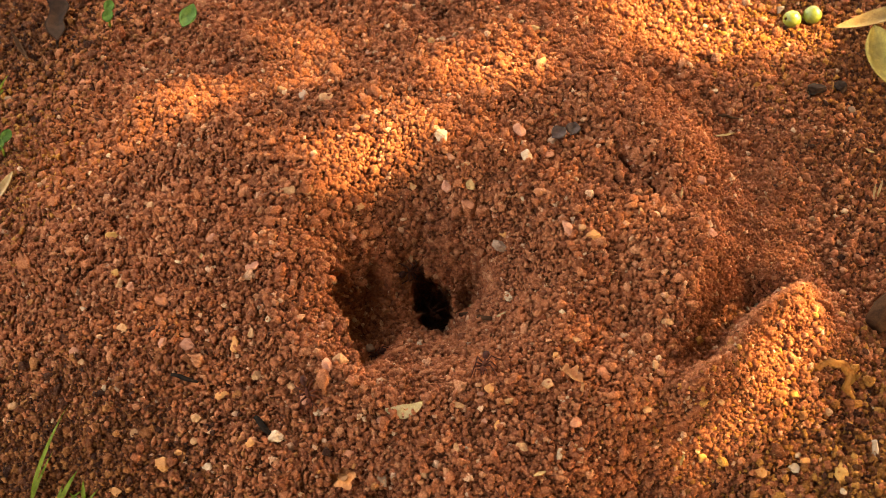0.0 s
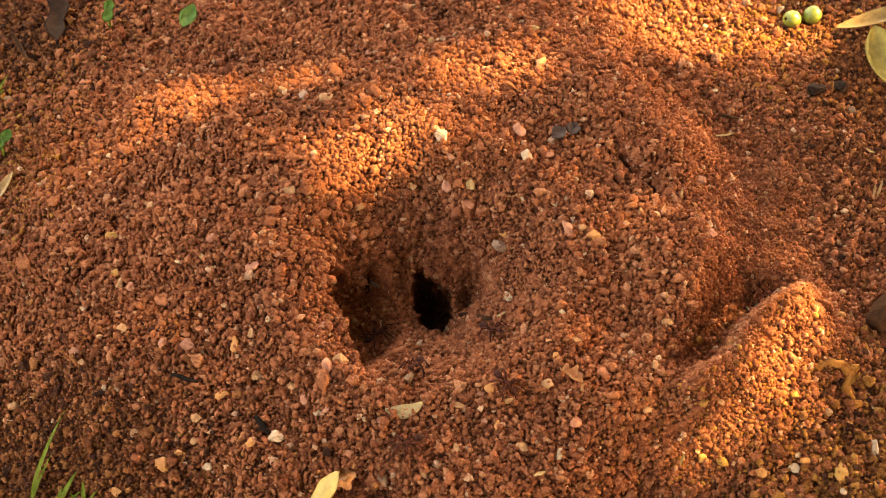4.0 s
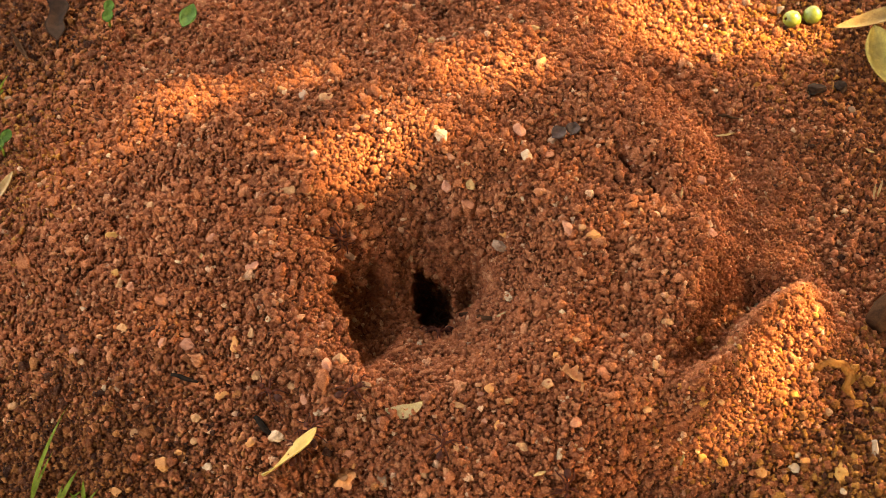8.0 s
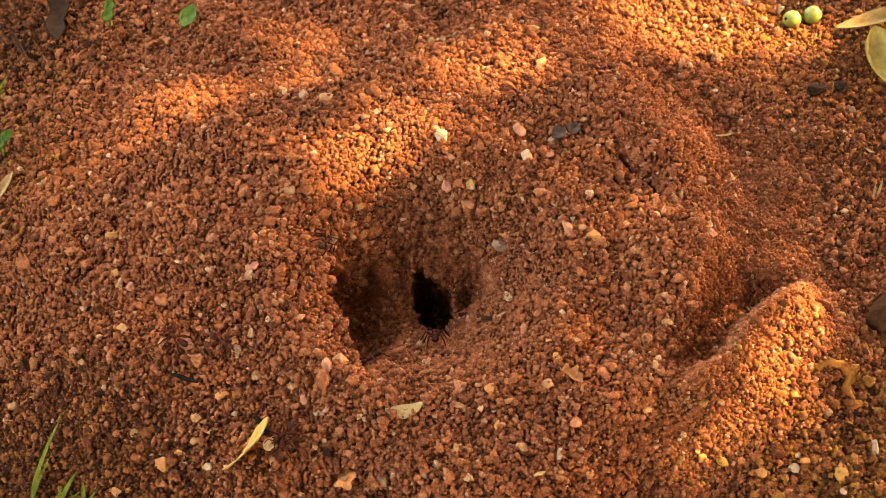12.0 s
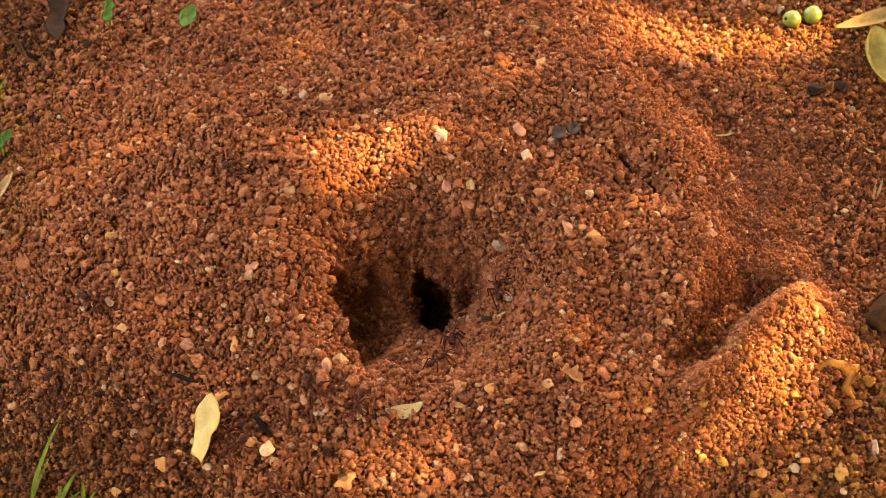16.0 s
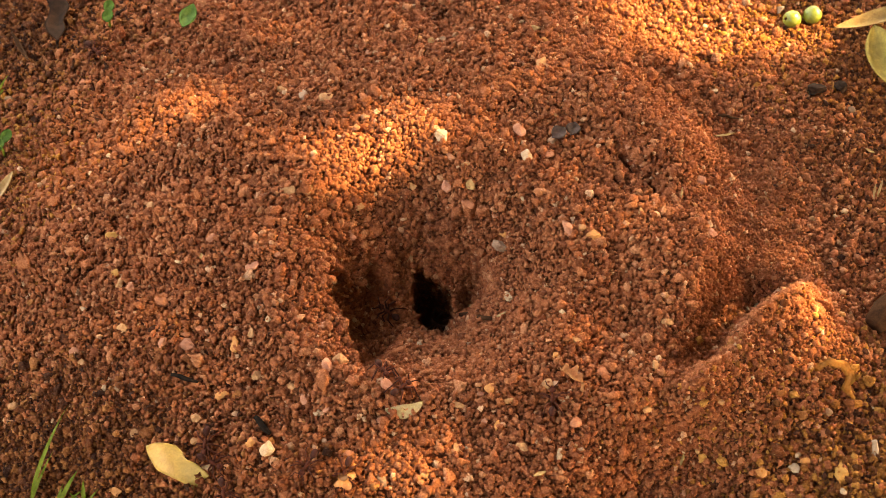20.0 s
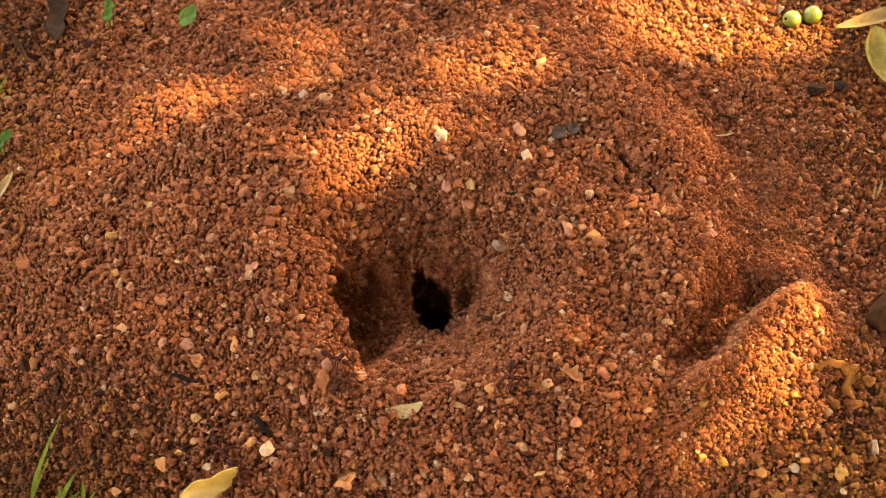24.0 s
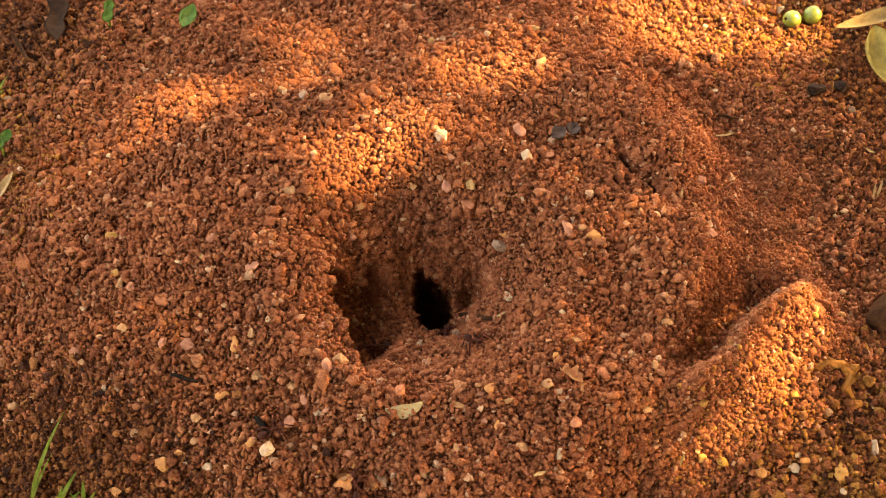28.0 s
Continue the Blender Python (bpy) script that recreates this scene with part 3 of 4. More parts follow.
stone(0.0767, 0.0095, 1.9, 1.8, "pale")
stone(0.0563, -0.0163, 2.6, 2.5, "red")
stone(0.0622, -0.0162, 1.8, 1.8, "orange")
stone(0.0918, -0.0082, 2.9, 3.2, "brown")
stone(0.0883, -0.0083, 1.6, 1.8, "white")
stone(0.0882, -0.0110, 1.3, 1.6, "white")
stone(0.1043, -0.0170, 2.6, 2.5, "orange")
stone(0.1200, 0.0237, 2.2, 2.1, "pale")
stone(0.0619, -0.0238, 3.5, 2.5, "tan")
stone(0.1103, 0.0208, 2.2, 1.6, "tan")
stone(0.1227, 0.0289, 1.3, 1.4, "pale")
stone(0.1079, 0.0341, 1.6, 3.9, "tan")
stone(0.1126, -0.0153, 2.9, 2.5, "orange")
stone(0.1163, -0.0048, 2.6, 2.5, "tan")
stone(-0.0711, -0.0253, 2.2, 2.3, "red")
stone(-0.0707, -0.0282, 5.1, 3.9, "pink")
stone(-0.0773, -0.0282, 2.2, 4.6, "pink")
stone(-0.0569, -0.0298, 4.2, 5.3, "orange")
stone(-0.1025, -0.0282, 3.5, 3.2, "pink")
stone(-0.1005, -0.0317, 2.9, 2.5, "tan")
stone(-0.0989, -0.0232, 1.4, 1.8, "red")
stone(-0.0791, -0.0351, 2.6, 2.5, "pink")
stone(-0.0506, -0.0391, 2.9, 3.5, "tan")
stone(-0.0598, -0.0445, 4.2, 2.8, "orange")
stone(-0.0407, -0.0434, 3.5, 2.1, "tan")
stone(-0.0664, -0.0507, 2.9, 2.8, "tan")
stone(-0.0835, -0.0534, 2.2, 2.5, "tan")
stone(-0.0801, -0.0538, 2.9, 1.6, "orange")
stone(-0.0664, -0.0567, 2.6, 2.8, "tan")
stone(-0.0629, -0.0643, 3.2, 2.8, "pale")
stone(-0.0539, -0.0581, 2.6, 2.8, "orange")
stone(-0.0510, -0.0595, 2.9, 3.2, "orange")
stone(-0.0745, -0.0626, 5.1, 4.2, "orange")
stone(-0.0705, -0.0601, 3.2, 2.5, "orange")
stone(-0.0888, -0.0410, 2.2, 2.5, "brown")
stone(-0.0699, -0.0428, 1.9, 2.1, "tan")
stone(-0.1193, -0.0414, 3.5, 2.8, "tan")
stone(-0.0929, -0.0404, 1.8, 1.9, "pale")
stone(-0.0875, -0.0693, 3.5, 2.8, "orange")
stone(-0.0312, -0.0391, 3.5, 4.9, "pink")
stone(-0.0273, -0.0302, 3.2, 2.1, "pink")
stone(-0.0278, -0.0360, 5.1, 3.5, "tan")
stone(-0.0372, -0.0478, 2.2, 3.5, "pink")
stone(-0.0336, -0.0511, 2.6, 2.3, "pale")
stone(-0.0310, -0.0515, 2.1, 2.6, "pink")
stone(-0.0169, -0.0546, 1.9, 2.1, "pink")
stone(-0.0227, -0.0567, 1.6, 1.8, "red")
stone(-0.0026, -0.0411, 1.6, 1.8, "pink")
stone(0.0098, -0.0468, 2.2, 2.5, "pink")
stone(0.0128, -0.0460, 3.5, 2.8, "orange")
stone(0.0108, -0.0544, 2.2, 2.5, "pink")
stone(0.0176, -0.0490, 3.8, 2.5, "tan")
stone(0.0042, -0.0499, 4.2, 2.1, "tan")
stone(0.0207, -0.0621, 3.5, 3.2, "tan")
stone(0.0348, -0.0553, 3.5, 3.5, "red")
stone(0.0305, -0.0639, 2.2, 3.5, "white")
stone(0.0062, -0.0620, 1.1, 1.2, "white")
stone(-0.0049, -0.0695, 2.9, 2.8, "tan")
stone(-0.0156, -0.0705, 2.9, 4.2, "brown")
stone(0.0036, -0.0621, 1.6, 3.5, "tan")
stone(-0.0328, -0.0675, 2.2, 2.5, "orange")
stone(-0.0249, -0.0632, 3.8, 2.1, "red")
stone(-0.0235, -0.0665, 1.9, 2.1, "orange")
stone(0.0366, -0.0307, 3.5, 2.8, "tan")
stone(0.0304, -0.0356, 2.6, 2.3, "orange")
stone(0.0281, -0.0444, 3.2, 2.8, "tan")
stone(0.0323, -0.0487, 2.9, 2.3, "pale")
stone(0.0145, -0.0559, 1.9, 3.5, "orange")
stone(0.0348, -0.0613, 1.9, 1.8, "tan")
stone(-0.0068, -0.0238, 1.9, 2.8, "white")
stone(0.0072, -0.0265, 1.6, 1.8, "grey")
stone(0.0572, -0.0385, 3.2, 3.5, "tan")
stone(0.0430, -0.0404, 3.2, 2.8, "red")
stone(0.0459, -0.0291, 1.4, 3.9, "tan")
stone(0.1054, -0.0245, 1.4, 1.6, "white")
stone(0.1189, -0.0271, 1.3, 1.4, "white")
stone(0.0839, -0.0400, 1.3, 1.2, "white")
stone(0.0697, -0.0597, 2.9, 2.8, "yellow")
stone(0.0686, -0.0577, 1.9, 2.1, "tan")
stone(0.0853, -0.0638, 3.8, 3.2, "orange")
stone(0.0897, -0.0578, 2.2, 2.5, "pale")
stone(0.0911, -0.0529, 1.6, 2.1, "pink")
stone(0.0943, -0.0624, 3.2, 3.2, "white")
stone(0.0976, -0.0605, 3.2, 2.5, "orange")
stone(0.1064, -0.0575, 2.2, 1.9, "pale")
stone(0.1181, -0.0546, 2.6, 5.6, "white")
stone(0.1078, -0.0635, 4.5, 6.7, "yellow")
stone(0.1068, -0.0685, 2.6, 2.5, "white")
stone(0.1050, -0.0463, 3.2, 2.8, "brown")
stone(0.0467, -0.0671, 2.6, 2.5, "red")
stone(0.0547, -0.0502, 2.9, 2.1, "tan")
stone(0.0746, -0.0475, 2.2, 2.1, "tan")
stone(0.0493, -0.0642, 2.2, 2.1, "pink")
stone(0.0960, -0.0585, 1.9, 1.8, "pale")


# ---------- leaves, berries, grass, sticks ----------
def leaf_material(name, low, high, rough=0.45, through=0.25):
    return plain_material(name, [(0.3, low), (0.7, high)], 260.0, rough + 0.2, 0.1, 0.00012, through)


mat_petal = leaf_material("yellow_leaf", (0.34, 0.185, 0.038), (0.48, 0.280, 0.068), 0.2, 0.15)
mat_petal.node_tree.nodes["Principled BSDF"].inputs["Specular IOR Level"].default_value = 0.5
mat_dry = leaf_material("dry_tan_leaf", (0.17, 0.092, 0.035), (0.29, 0.165, 0.062), 0.6)
mat_gold = leaf_material("golden_leaf", (0.17, 0.105, 0.026), (0.32, 0.20, 0.045), 0.5)
mat_brown_leaf = leaf_material("brown_leaf", (0.014, 0.005, 0.002), (0.042, 0.016, 0.007), 0.7, 0.05)
mat_russet = leaf_material("russet_leaf", (0.32, 0.112, 0.042), (0.46, 0.185, 0.078), 0.9, 0.05)
mat_greygreen = leaf_material("grey_green_leaf", (0.28, 0.18, 0.085), (0.40, 0.275, 0.14), 0.6)
mat_green = leaf_material("green_leaf", (0.034, 0.070, 0.008), (0.070, 0.125, 0.020), 0.45)
mat_grass = leaf_material("grass", (0.10, 0.125, 0.013), (0.21, 0.225, 0.030), 0.5)
mat_straw = leaf_material("straw", (0.28, 0.145, 0.06), (0.42, 0.24, 0.11), 0.6)
mat_scrap = leaf_material("orange_dead_leaf", (0.33, 0.118, 0.028), (0.46, 0.180, 0.044), 0.5, 0.1)
mat_char = plain_material("charred_wood", [(0.3, (0.005, 0.003, 0.002)), (0.7, (0.020, 0.010, 0.006))], 500.0, 0.95, 0.05)
mat_wood = plain_material("dead_twig", [(0.3, (0.030, 0.011, 0.005)), (0.7, (0.080, 0.030, 0.013))], 500.0, 0.95, 0.05)


def blade(length, width, cup=0.12, bend=0.08, fold=0.0, twist=0.0, outline=None, thick=0.00025, nx=18, ny=8):
    """A leaf along +x from its middle: outline(s) gives the half widths on both sides for s from 0 to 1."""
    bm = bmesh.new()
    grid = []
    for i in range(nx + 1):
        s = i / nx
        lo, hi = outline(s) if outline else (math.sin(math.pi * s) ** 0.8,) * 2
        row = []
        for j in range(ny + 1):
            v = j / ny * 2 - 1
            y = v * width / 2 * (hi if v > 0 else lo)
            z = cup * width * (v * v) * (hi if v > 0 else lo) + bend * length * (2 * s - 1) ** 2 + fold * abs(y) + twist * y * (s - 0.5)
            z += width * 0.02 * math.sin(9 * s + 3 * v)
            row.append(bm.verts.new(((s - 0.5) * length, y, z)))
        grid.append(row)
    for a, b in zip(grid, grid[1:]):
        for j in range(ny):
            bm.faces.new((a[j], b[j], b[j + 1], a[j + 1]))
    bmesh.ops.remove_doubles(bm, verts=bm.verts, dist=length * 1e-4)
    bmesh.ops.solidify(bm, geom=bm.faces[:], thickness=thick)
    return bm


def lie(ob, p, q, roll=0.0):
    """Lays a thing made along x between the points p and q, turned by roll degrees round that line."""
    p, q = Vector(p), Vector(q)
    x = (q - p).normalized()
    y = Vector((0, 0, 1)).cross(x).normalized()
    z = x.cross(y)
    m = Matrix((x, y, z)).transposed().to_4x4()
    ob.matrix_basis = Matrix.Translation((p + q) / 2) @ m @ pose(0, 0, 0, roll)
    return ob


def leaf(name, a, b, la, lb, width, material, label, category="leaf", roll=0.0, **shape):
    """A fallen leaf from the ground spot a to the spot b, its ends la and lb metres over the ground."""
    p, q = on_ground(*a, la), on_ground(*b, lb)
    ob = part(name, blade((q - p).length, width, **shape), material)
    return tagged(lie(ob, p, q, roll), label, category)


def scrap(s):
    """Outline of a torn scrap of leaf."""
    w = math.sin(math.pi * min(1.0, 0.08 + s)) ** 0.6
    return w * (0.8 + 0.25 * math.sin(11 * s)), w * (0.55 + 0.2 * math.sin(17 * s + 1))


leaf("dry_leaf", (0.1267, 0.0946), (0.1562, 0.1013), 0.003, 0.009, 0.0065, mat_dry, "dry tan pointed leaf lying on the soil", cup=0.3, roll=-12)
leaf("golden_leaf", (0.1392, 0.0942), (0.1402, 0.0679), 0.004, 0.006, 0.0100, mat_gold, "curled golden-yellow leaf lying on dark soil", cup=0.35, roll=14)
leaf("brown_leaf", (-0.1288, 0.1215), (-0.1247, 0.0909), 0.0030, 0.0010, 0.0100, mat_brown_leaf, "withered dark brown leaf partly covered by soil", cup=0.15, outline=scrap)
leaf("dry_leaf", (-0.1414, 0.0996), (-0.1333, 0.0851), 0.003, 0.002, 0.0013, mat_wood, "narrow grey-brown dry leaf on the soil", cup=0.3)
leaf("dry_grass", (-0.1363, 0.0240), (-0.1294, 0.0355), 0.004, 0.006, 0.0030, mat_straw, "pale straw-yellow dry grass blade", cup=0.3)
leaf("green_leaf", (-0.0834, 0.0916), (-0.0809, 0.1028), 0.004, 0.005, 0.0050, mat_green, "small bright green leaf lying on the soil", cup=0.2, roll=10)
leaf("russet_leaf", (0.0318, -0.0415), (0.0373, -0.0462), 0.0036, 0.0034, 0.0062, mat_russet, "folded russet leaf scrap on the mound", cup=0.1, fold=0.9, roll=-20, outline=scrap)
leaf("straw", (0.0140, -0.0174), (0.0178, -0.0170), 0.0014, 0.0018, 0.0006, mat_straw, "short pale straw fragment beside the hole", "straw")
leaf("straw", (0.0235, -0.0702), (0.0268, -0.0686), 0.0016, 0.0018, 0.0010, mat_straw, "short tan straw fragment on the soil", "straw")
leaf("straw", (0.0829, 0.0490), (0.0894, 0.0508), 0.0014, 0.0018, 0.0006, mat_straw, "short pale straw fragment on fine soil", "straw")
leaf("straw", (0.1293, 0.0461), (0.1319, 0.0447), 0.0014, 0.0018, 0.0008, mat_straw, "short pale straw fragment on fine soil", "straw")
leaf("straw", (0.1307, 0.0289), (0.1320, 0.0325), 0.002, 0.0050, 0.0006, mat_straw, "thin pale dead grass stalk", "straw")
leaf("straw", (0.1294, 0.0281), (0.1300, 0.0316), 0.002, 0.0040, 0.0005, mat_straw, "thin pale dead grass stalk", "straw")
leaf("straw", (0.0690, 0.0181), (0.0693, 0.0206), 0.0016, 0.0026, 0.0005, mat_straw, "short pale straw fragment on the soil", "straw")
leaf("straw", (0.0638, -0.0619), (0.0648, -0.0593), 0.0016, 0.0022, 0.0006, mat_dry, "short brown straw fragment on the soil", "straw")


def star_scrap(x, y, size, label):
    """A flat scrap of dead leaf with five blunt points, a little cupped."""
    bm = bmesh.new()
    rings = []
    for k in (0.35, 0.7, 1.0):
        ring = []
        for i in range(30):
            a = i * math.tau / 30
            r = size / 2000 * (k if k < 0.5 else k * (0.86 + 0.14 * math.cos(5 * a + 0.4) + 0.06 * math.sin(3 * a)))
            ring.append(bm.verts.new((r * math.cos(a), r * math.sin(a), 0.0005 * math.sin(2 * a + 1) * k - 0.0008 * k * k)))
        rings.append(ring)
    bm.faces.new(rings[0])
    for r0, r1 in zip(rings, rings[1:]):
        for i in range(30):
            bm.faces.new((r0[i], r0[(i + 1) % 30], r1[(i + 1) % 30], r1[i]))
    bmesh.ops.solidify(bm, geom=bm.faces[:], thickness=0.0004)
    ob = part("leaf_scrap", bm, mat_russet)
    ob.matrix_basis = Matrix.Translation(on_ground(x, y, 0.0040)) @ pose(0, 0, 0, -8, 6, 20)
    return tagged(ob, label, "leaf")


star_scrap(-0.0261, -0.0705, 7.4, "tan-orange five-pointed scrap of dead leaf on the soil")


def half_moon(s):
    """Outline of the half-buried leaf piece: straight along one side, rounded along the other."""
    return 1.0 * math.sin(math.pi * s) ** 0.7, 0.12 + 0.1 * s


leaf("leaf_piece", (-0.0152, -0.0524), (-0.0054, -0.0504), 0.0009, 0.0017, 0.0062, mat_greygreen, "grey-green cut leaf piece half sunk in the soil", outline=half_moon, cup=0.05, bend=0.0, roll=34)


def curled_scrap(label, material, wide, spots):
    """A strip of dead leaf, curled over the soil; each spot: its plan and how many mm it is over the ground."""
    bm = bmesh.new()
    pts = [on_ground(x, y, mm / 1000) for x, y, mm in spots]
    pts = [a.lerp(b, s) for a, b in zip(pts, pts[1:]) for s in (0, 0.33, 0.67)] + [pts[-1]]
    rows = []
    for i, p in enumerate(pts):
        d = (pts[min(i + 1, len(pts) - 1)] - pts[max(i - 1, 0)]).normalized()
        s = d.cross(Vector((0, 0, 1))).normalized() * wide / 2000 * (0.45 + 0.55 * math.sin(math.pi * (i + 0.6) / len(pts))) * (1 + 0.2 * math.sin(i * 2.1))
        rows.append([bm.verts.new(p - s), bm.verts.new(p + Vector((0, 0, 0.0004))), bm.verts.new(p + s * (0.8 + 0.3 * math.sin(i * 1.7)))])
    for a, b in zip(rows, rows[1:]):
        for j in range(2):
            bm.faces.new((a[j], a[j + 1], b[j + 1], b[j]))
    bmesh.ops.solidify(bm, geom=bm.faces[:], thickness=0.0003)
    return tagged(part("leaf_scrap", bm, material), label, "leaf")


curled_scrap("curled orange-brown scrap of dead leaf on the soil", mat_scrap, 3.4,
             [(0.1027, -0.0340, 1.2), (0.1061, -0.0332, 3.0), (0.1099, -0.0336, 4.0), (0.1124, -0.0360, 4.0), (0.1109, -0.0390, 3.0), (0.1136, -0.0414, 1.4)])


def stick(a, b, la, lb, thick, material, label):
    p, q = on_ground(*a, la), on_ground(*b, lb)
    d = q - p
    pts = [Vector((-0.5, 0, 0)), Vector((-0.2, 0.02, 0.01)), Vector((0.15, -0.03, 0.015)), Vector((0.5, 0.01, 0))]
    bm = tube([v * d.length for v in pts], [thick * 0.35, thick * 0.5, thick * 0.45, thick * 0.25], 9)
    for v in bm.verts:
        v.co += Vector((0, 1, 1)) * noise.noise(v.co * 1800) * thick * 0.15
    return tagged(lie(part("stick", bm, material), p, q), label, "stick")


stick((0.0052, -0.0071), (0.0134, -0.0184), 0.0016, 0.0022, 0.0017, mat_wood, "short dark brown twig lying in the crater")
stick((-0.0501, -0.0521), (-0.0459, -0.0572), 0.0016, 0.0016, 0.0018, mat_char, "short black charred stick on the soil")
stick((-0.0744, -0.0373), (-0.0666, -0.0406), 0.0014, 0.0016, 0.0013, mat_char, "short black charred stick on the soil")
stick((0.0848, 0.0574), (0.0927, 0.0558), 0.0008, 0.0010, 0.0008, mat_wood, "thin brown rootlet lying on fine soil")


stick((0.1221, -0.0186), (0.1356, -0.0044), 0.004, 0.006, 0.0085, mat_wood, "thick dark brown broken stick at the edge of the soil")


mat_husk = leaf_material("husk", (0.040, 0.020, 0.014), (0.095, 0.050, 0.034), 0.3)


def grey_chip(x, y, wide, deep, turn):
    """A thin flat husk, dull grey."""
    bm = blade(wide / 1000, deep / 1000, cup=0.18, bend=0.05, thick=0.0004)
    ob = part("seed_husk", bm, mat_husk)
    ob.matrix_basis = Matrix.Translation(on_ground(x, y, 0.0022)) @ pose(0, 0, 0, 6, -8, turn)
    return tagged(ob, "thin dull grey seed husk on the soil", "seed husk", "seed husks")


grey_chip(0.0342, 0.0396, 4.8, 4.2, 30)
grey_chip(0.0386, 0.0415, 4.2, 4.0, 65)

mat_berry = plain_material("green_berry", [(0.3, (0.14, 0.15, 0.016)), (0.7, (0.23, 0.22, 0.034))], 200.0, 0.35, 0.5, 0.00008, 0.3)


def berry(x, y, size, turn):
    bm = bmesh.new()
    bmesh.ops.create_icosphere(bm, subdivisions=4, radius=size / 2000)
    for v in bm.verts:
        v.co.x *= 1.12
        v.co *= 1 + 0.02 * noise.noise(v.co * 500)
        v.co -= v.co.normalized() * 0.0006 * math.exp(-(v.co - Vector((size / 1800, 0, 0))).length_squared / 8e-7)
    berry_ob = new("berry")
    berry_ob.matrix_basis = Matrix.Translation(on_ground(x, y, 0.0022)) @ pose(0, 0, 0, 0, -25, turn)
    part("flesh", bm, mat_berry, berry_ob)
    part("stalk_end", tube([(size / 1960, 0, 0), (size / 1780, 0, 0.0002)], [0.0005, 0.0003], 7), mat_wood, berry_ob, "brown stub of the stalk")
    return tagged(berry_ob, "round yellow-green unripe berry on the soil", "berry", "fallen berries")


berry(0.1133, 0.0996, 5.6, 200)
berry(0.1205, 0.1025, 5.8, 30)


def grass_tuft(x, y, label, blades):
    """A tuft at a spot; each blade: its tip's plan offset, its height and width in mm, and how far it arches."""
    tuft = new("grass_tuft")
    tuft.location = on_ground(x, y)
    for dx, dy, high, wide, arch in blades:
        bm = bmesh.new()
        rows = []
        across = Vector((-dy, dx, 0)).normalized() if dx or dy else Vector((1, 0, 0))
        for i in range(13):
            s = i / 12
            c = Vector((dx * s ** arch, dy * s ** arch, high * (1 - (1 - s) ** 1.4))) / 1000
            w = across * wide / 2000 * (0.55 + 0.45 * math.sin(math.pi * min(s * 1.1, 1))) * (1 - s ** 5)
            rows.append([bm.verts.new(c - w), bm.verts.new(c + Vector((0, 0, -wide * 0.00015))), bm.verts.new(c + w)])
        for a, b in zip(rows, rows[1:]):
            for j in range(2):
                bm.faces.new((a[j], a[j + 1], b[j + 1], b[j]))
        bmesh.ops.solidify(bm, geom=bm.faces[:], thickness=0.0001)
        part("blade", bm, mat_grass, tuft)
    return tagged(tuft, label, "grass")


grass_tuft(-0.1112, -0.0695, "tuft of bright green grass blades in bare soil", [(10.5, 21, 17, 1.2, 1.5), (6, 12, 8, 0.9, 1.3), (3, 8, 8, 0.7, 1.5)])
grass_tuft(-0.1041, -0.0719, "tuft of bright green grass blades in bare soil", [(6.5, 9, 8, 1.4, 1.2), (9, 5, 5, 0.7, 1.2), (2, 6, 5, 1.0, 1.3)])
grass_tuft(-0.0959, -0.0724, "small tuft of thin green grass blades", [(0, 6, 6, 1.2, 1.2), (4, 4, 4, 0.8, 1.2), (-4, 3, 4, 0.9, 1.3)])
grass_tuft(-0.1430, 0.0740, "thin green grass blades at the soil's edge", [(4, 5, 5, 1.0, 1.3), (1, 8, 6, 1.0, 1.2), (3, 1, 3, 1.2, 1.0)])


def seedling(x, y, label, leaflets):
    """A seedling: a stem and round leaflets; each leaflet: plan offset, height, length and width in mm, and turn."""
    plant = new("seedling")
    plant.location = on_ground(x, y)
    part("stem", tube([(0, 0, -0.001), (0.0003, 0.0002, 0.003), (0.0, 0.0006, 0.0055)], [0.0004, 0.0004, 0.0003], 7), mat_grass, plant)
    for dx, dy, high, long_, wide, turn in leaflets:
        ob = part("leaflet", blade(long_ / 1000, wide / 1000, cup=0.12, bend=0.04, outline=lambda s: ((1 - (2 * s - 1) ** 2) ** 0.5,) * 2), mat_green, plant)
        ob.matrix_basis = Matrix.Translation((dx / 1000, dy / 1000, high / 1000)) @ pose(0, 0, 0, 12, -10, turn)
    return tagged(plant, label, "seedling")


seedling(-0.1088, 0.0995, "seedling with two round green leaflets", [(0.2, 4.2, 6, 4.4, 3.3, 88), (0.2, 0.2, 6, 4.6, 3.4, 80)])
seedling(-0.1360, 0.0479, "seedling with two round green leaflets", [(0.9, 4.6, 5, 4.6, 3.2, 70), (-0.9, 0.9, 5, 4.4, 3.0, 62)])


# ---------- ants, the leaf they drag, and the stones they carry ----------
mat_ant = plain_material("ant_shell", [(0.3, (0.040, 0.008, 0.004)), (0.7, (0.085, 0.018, 0.008))], 900.0, 0.75, 0.08, 0.00005)
mat_gaster = plain_material("ant_gaster", [(0.3, (0.025, 0.006, 0.003)), (0.7, (0.055, 0.012, 0.006))], 900.0, 0.7, 0.1, 0.00005)


ANT = 850.0      # model units to a metre


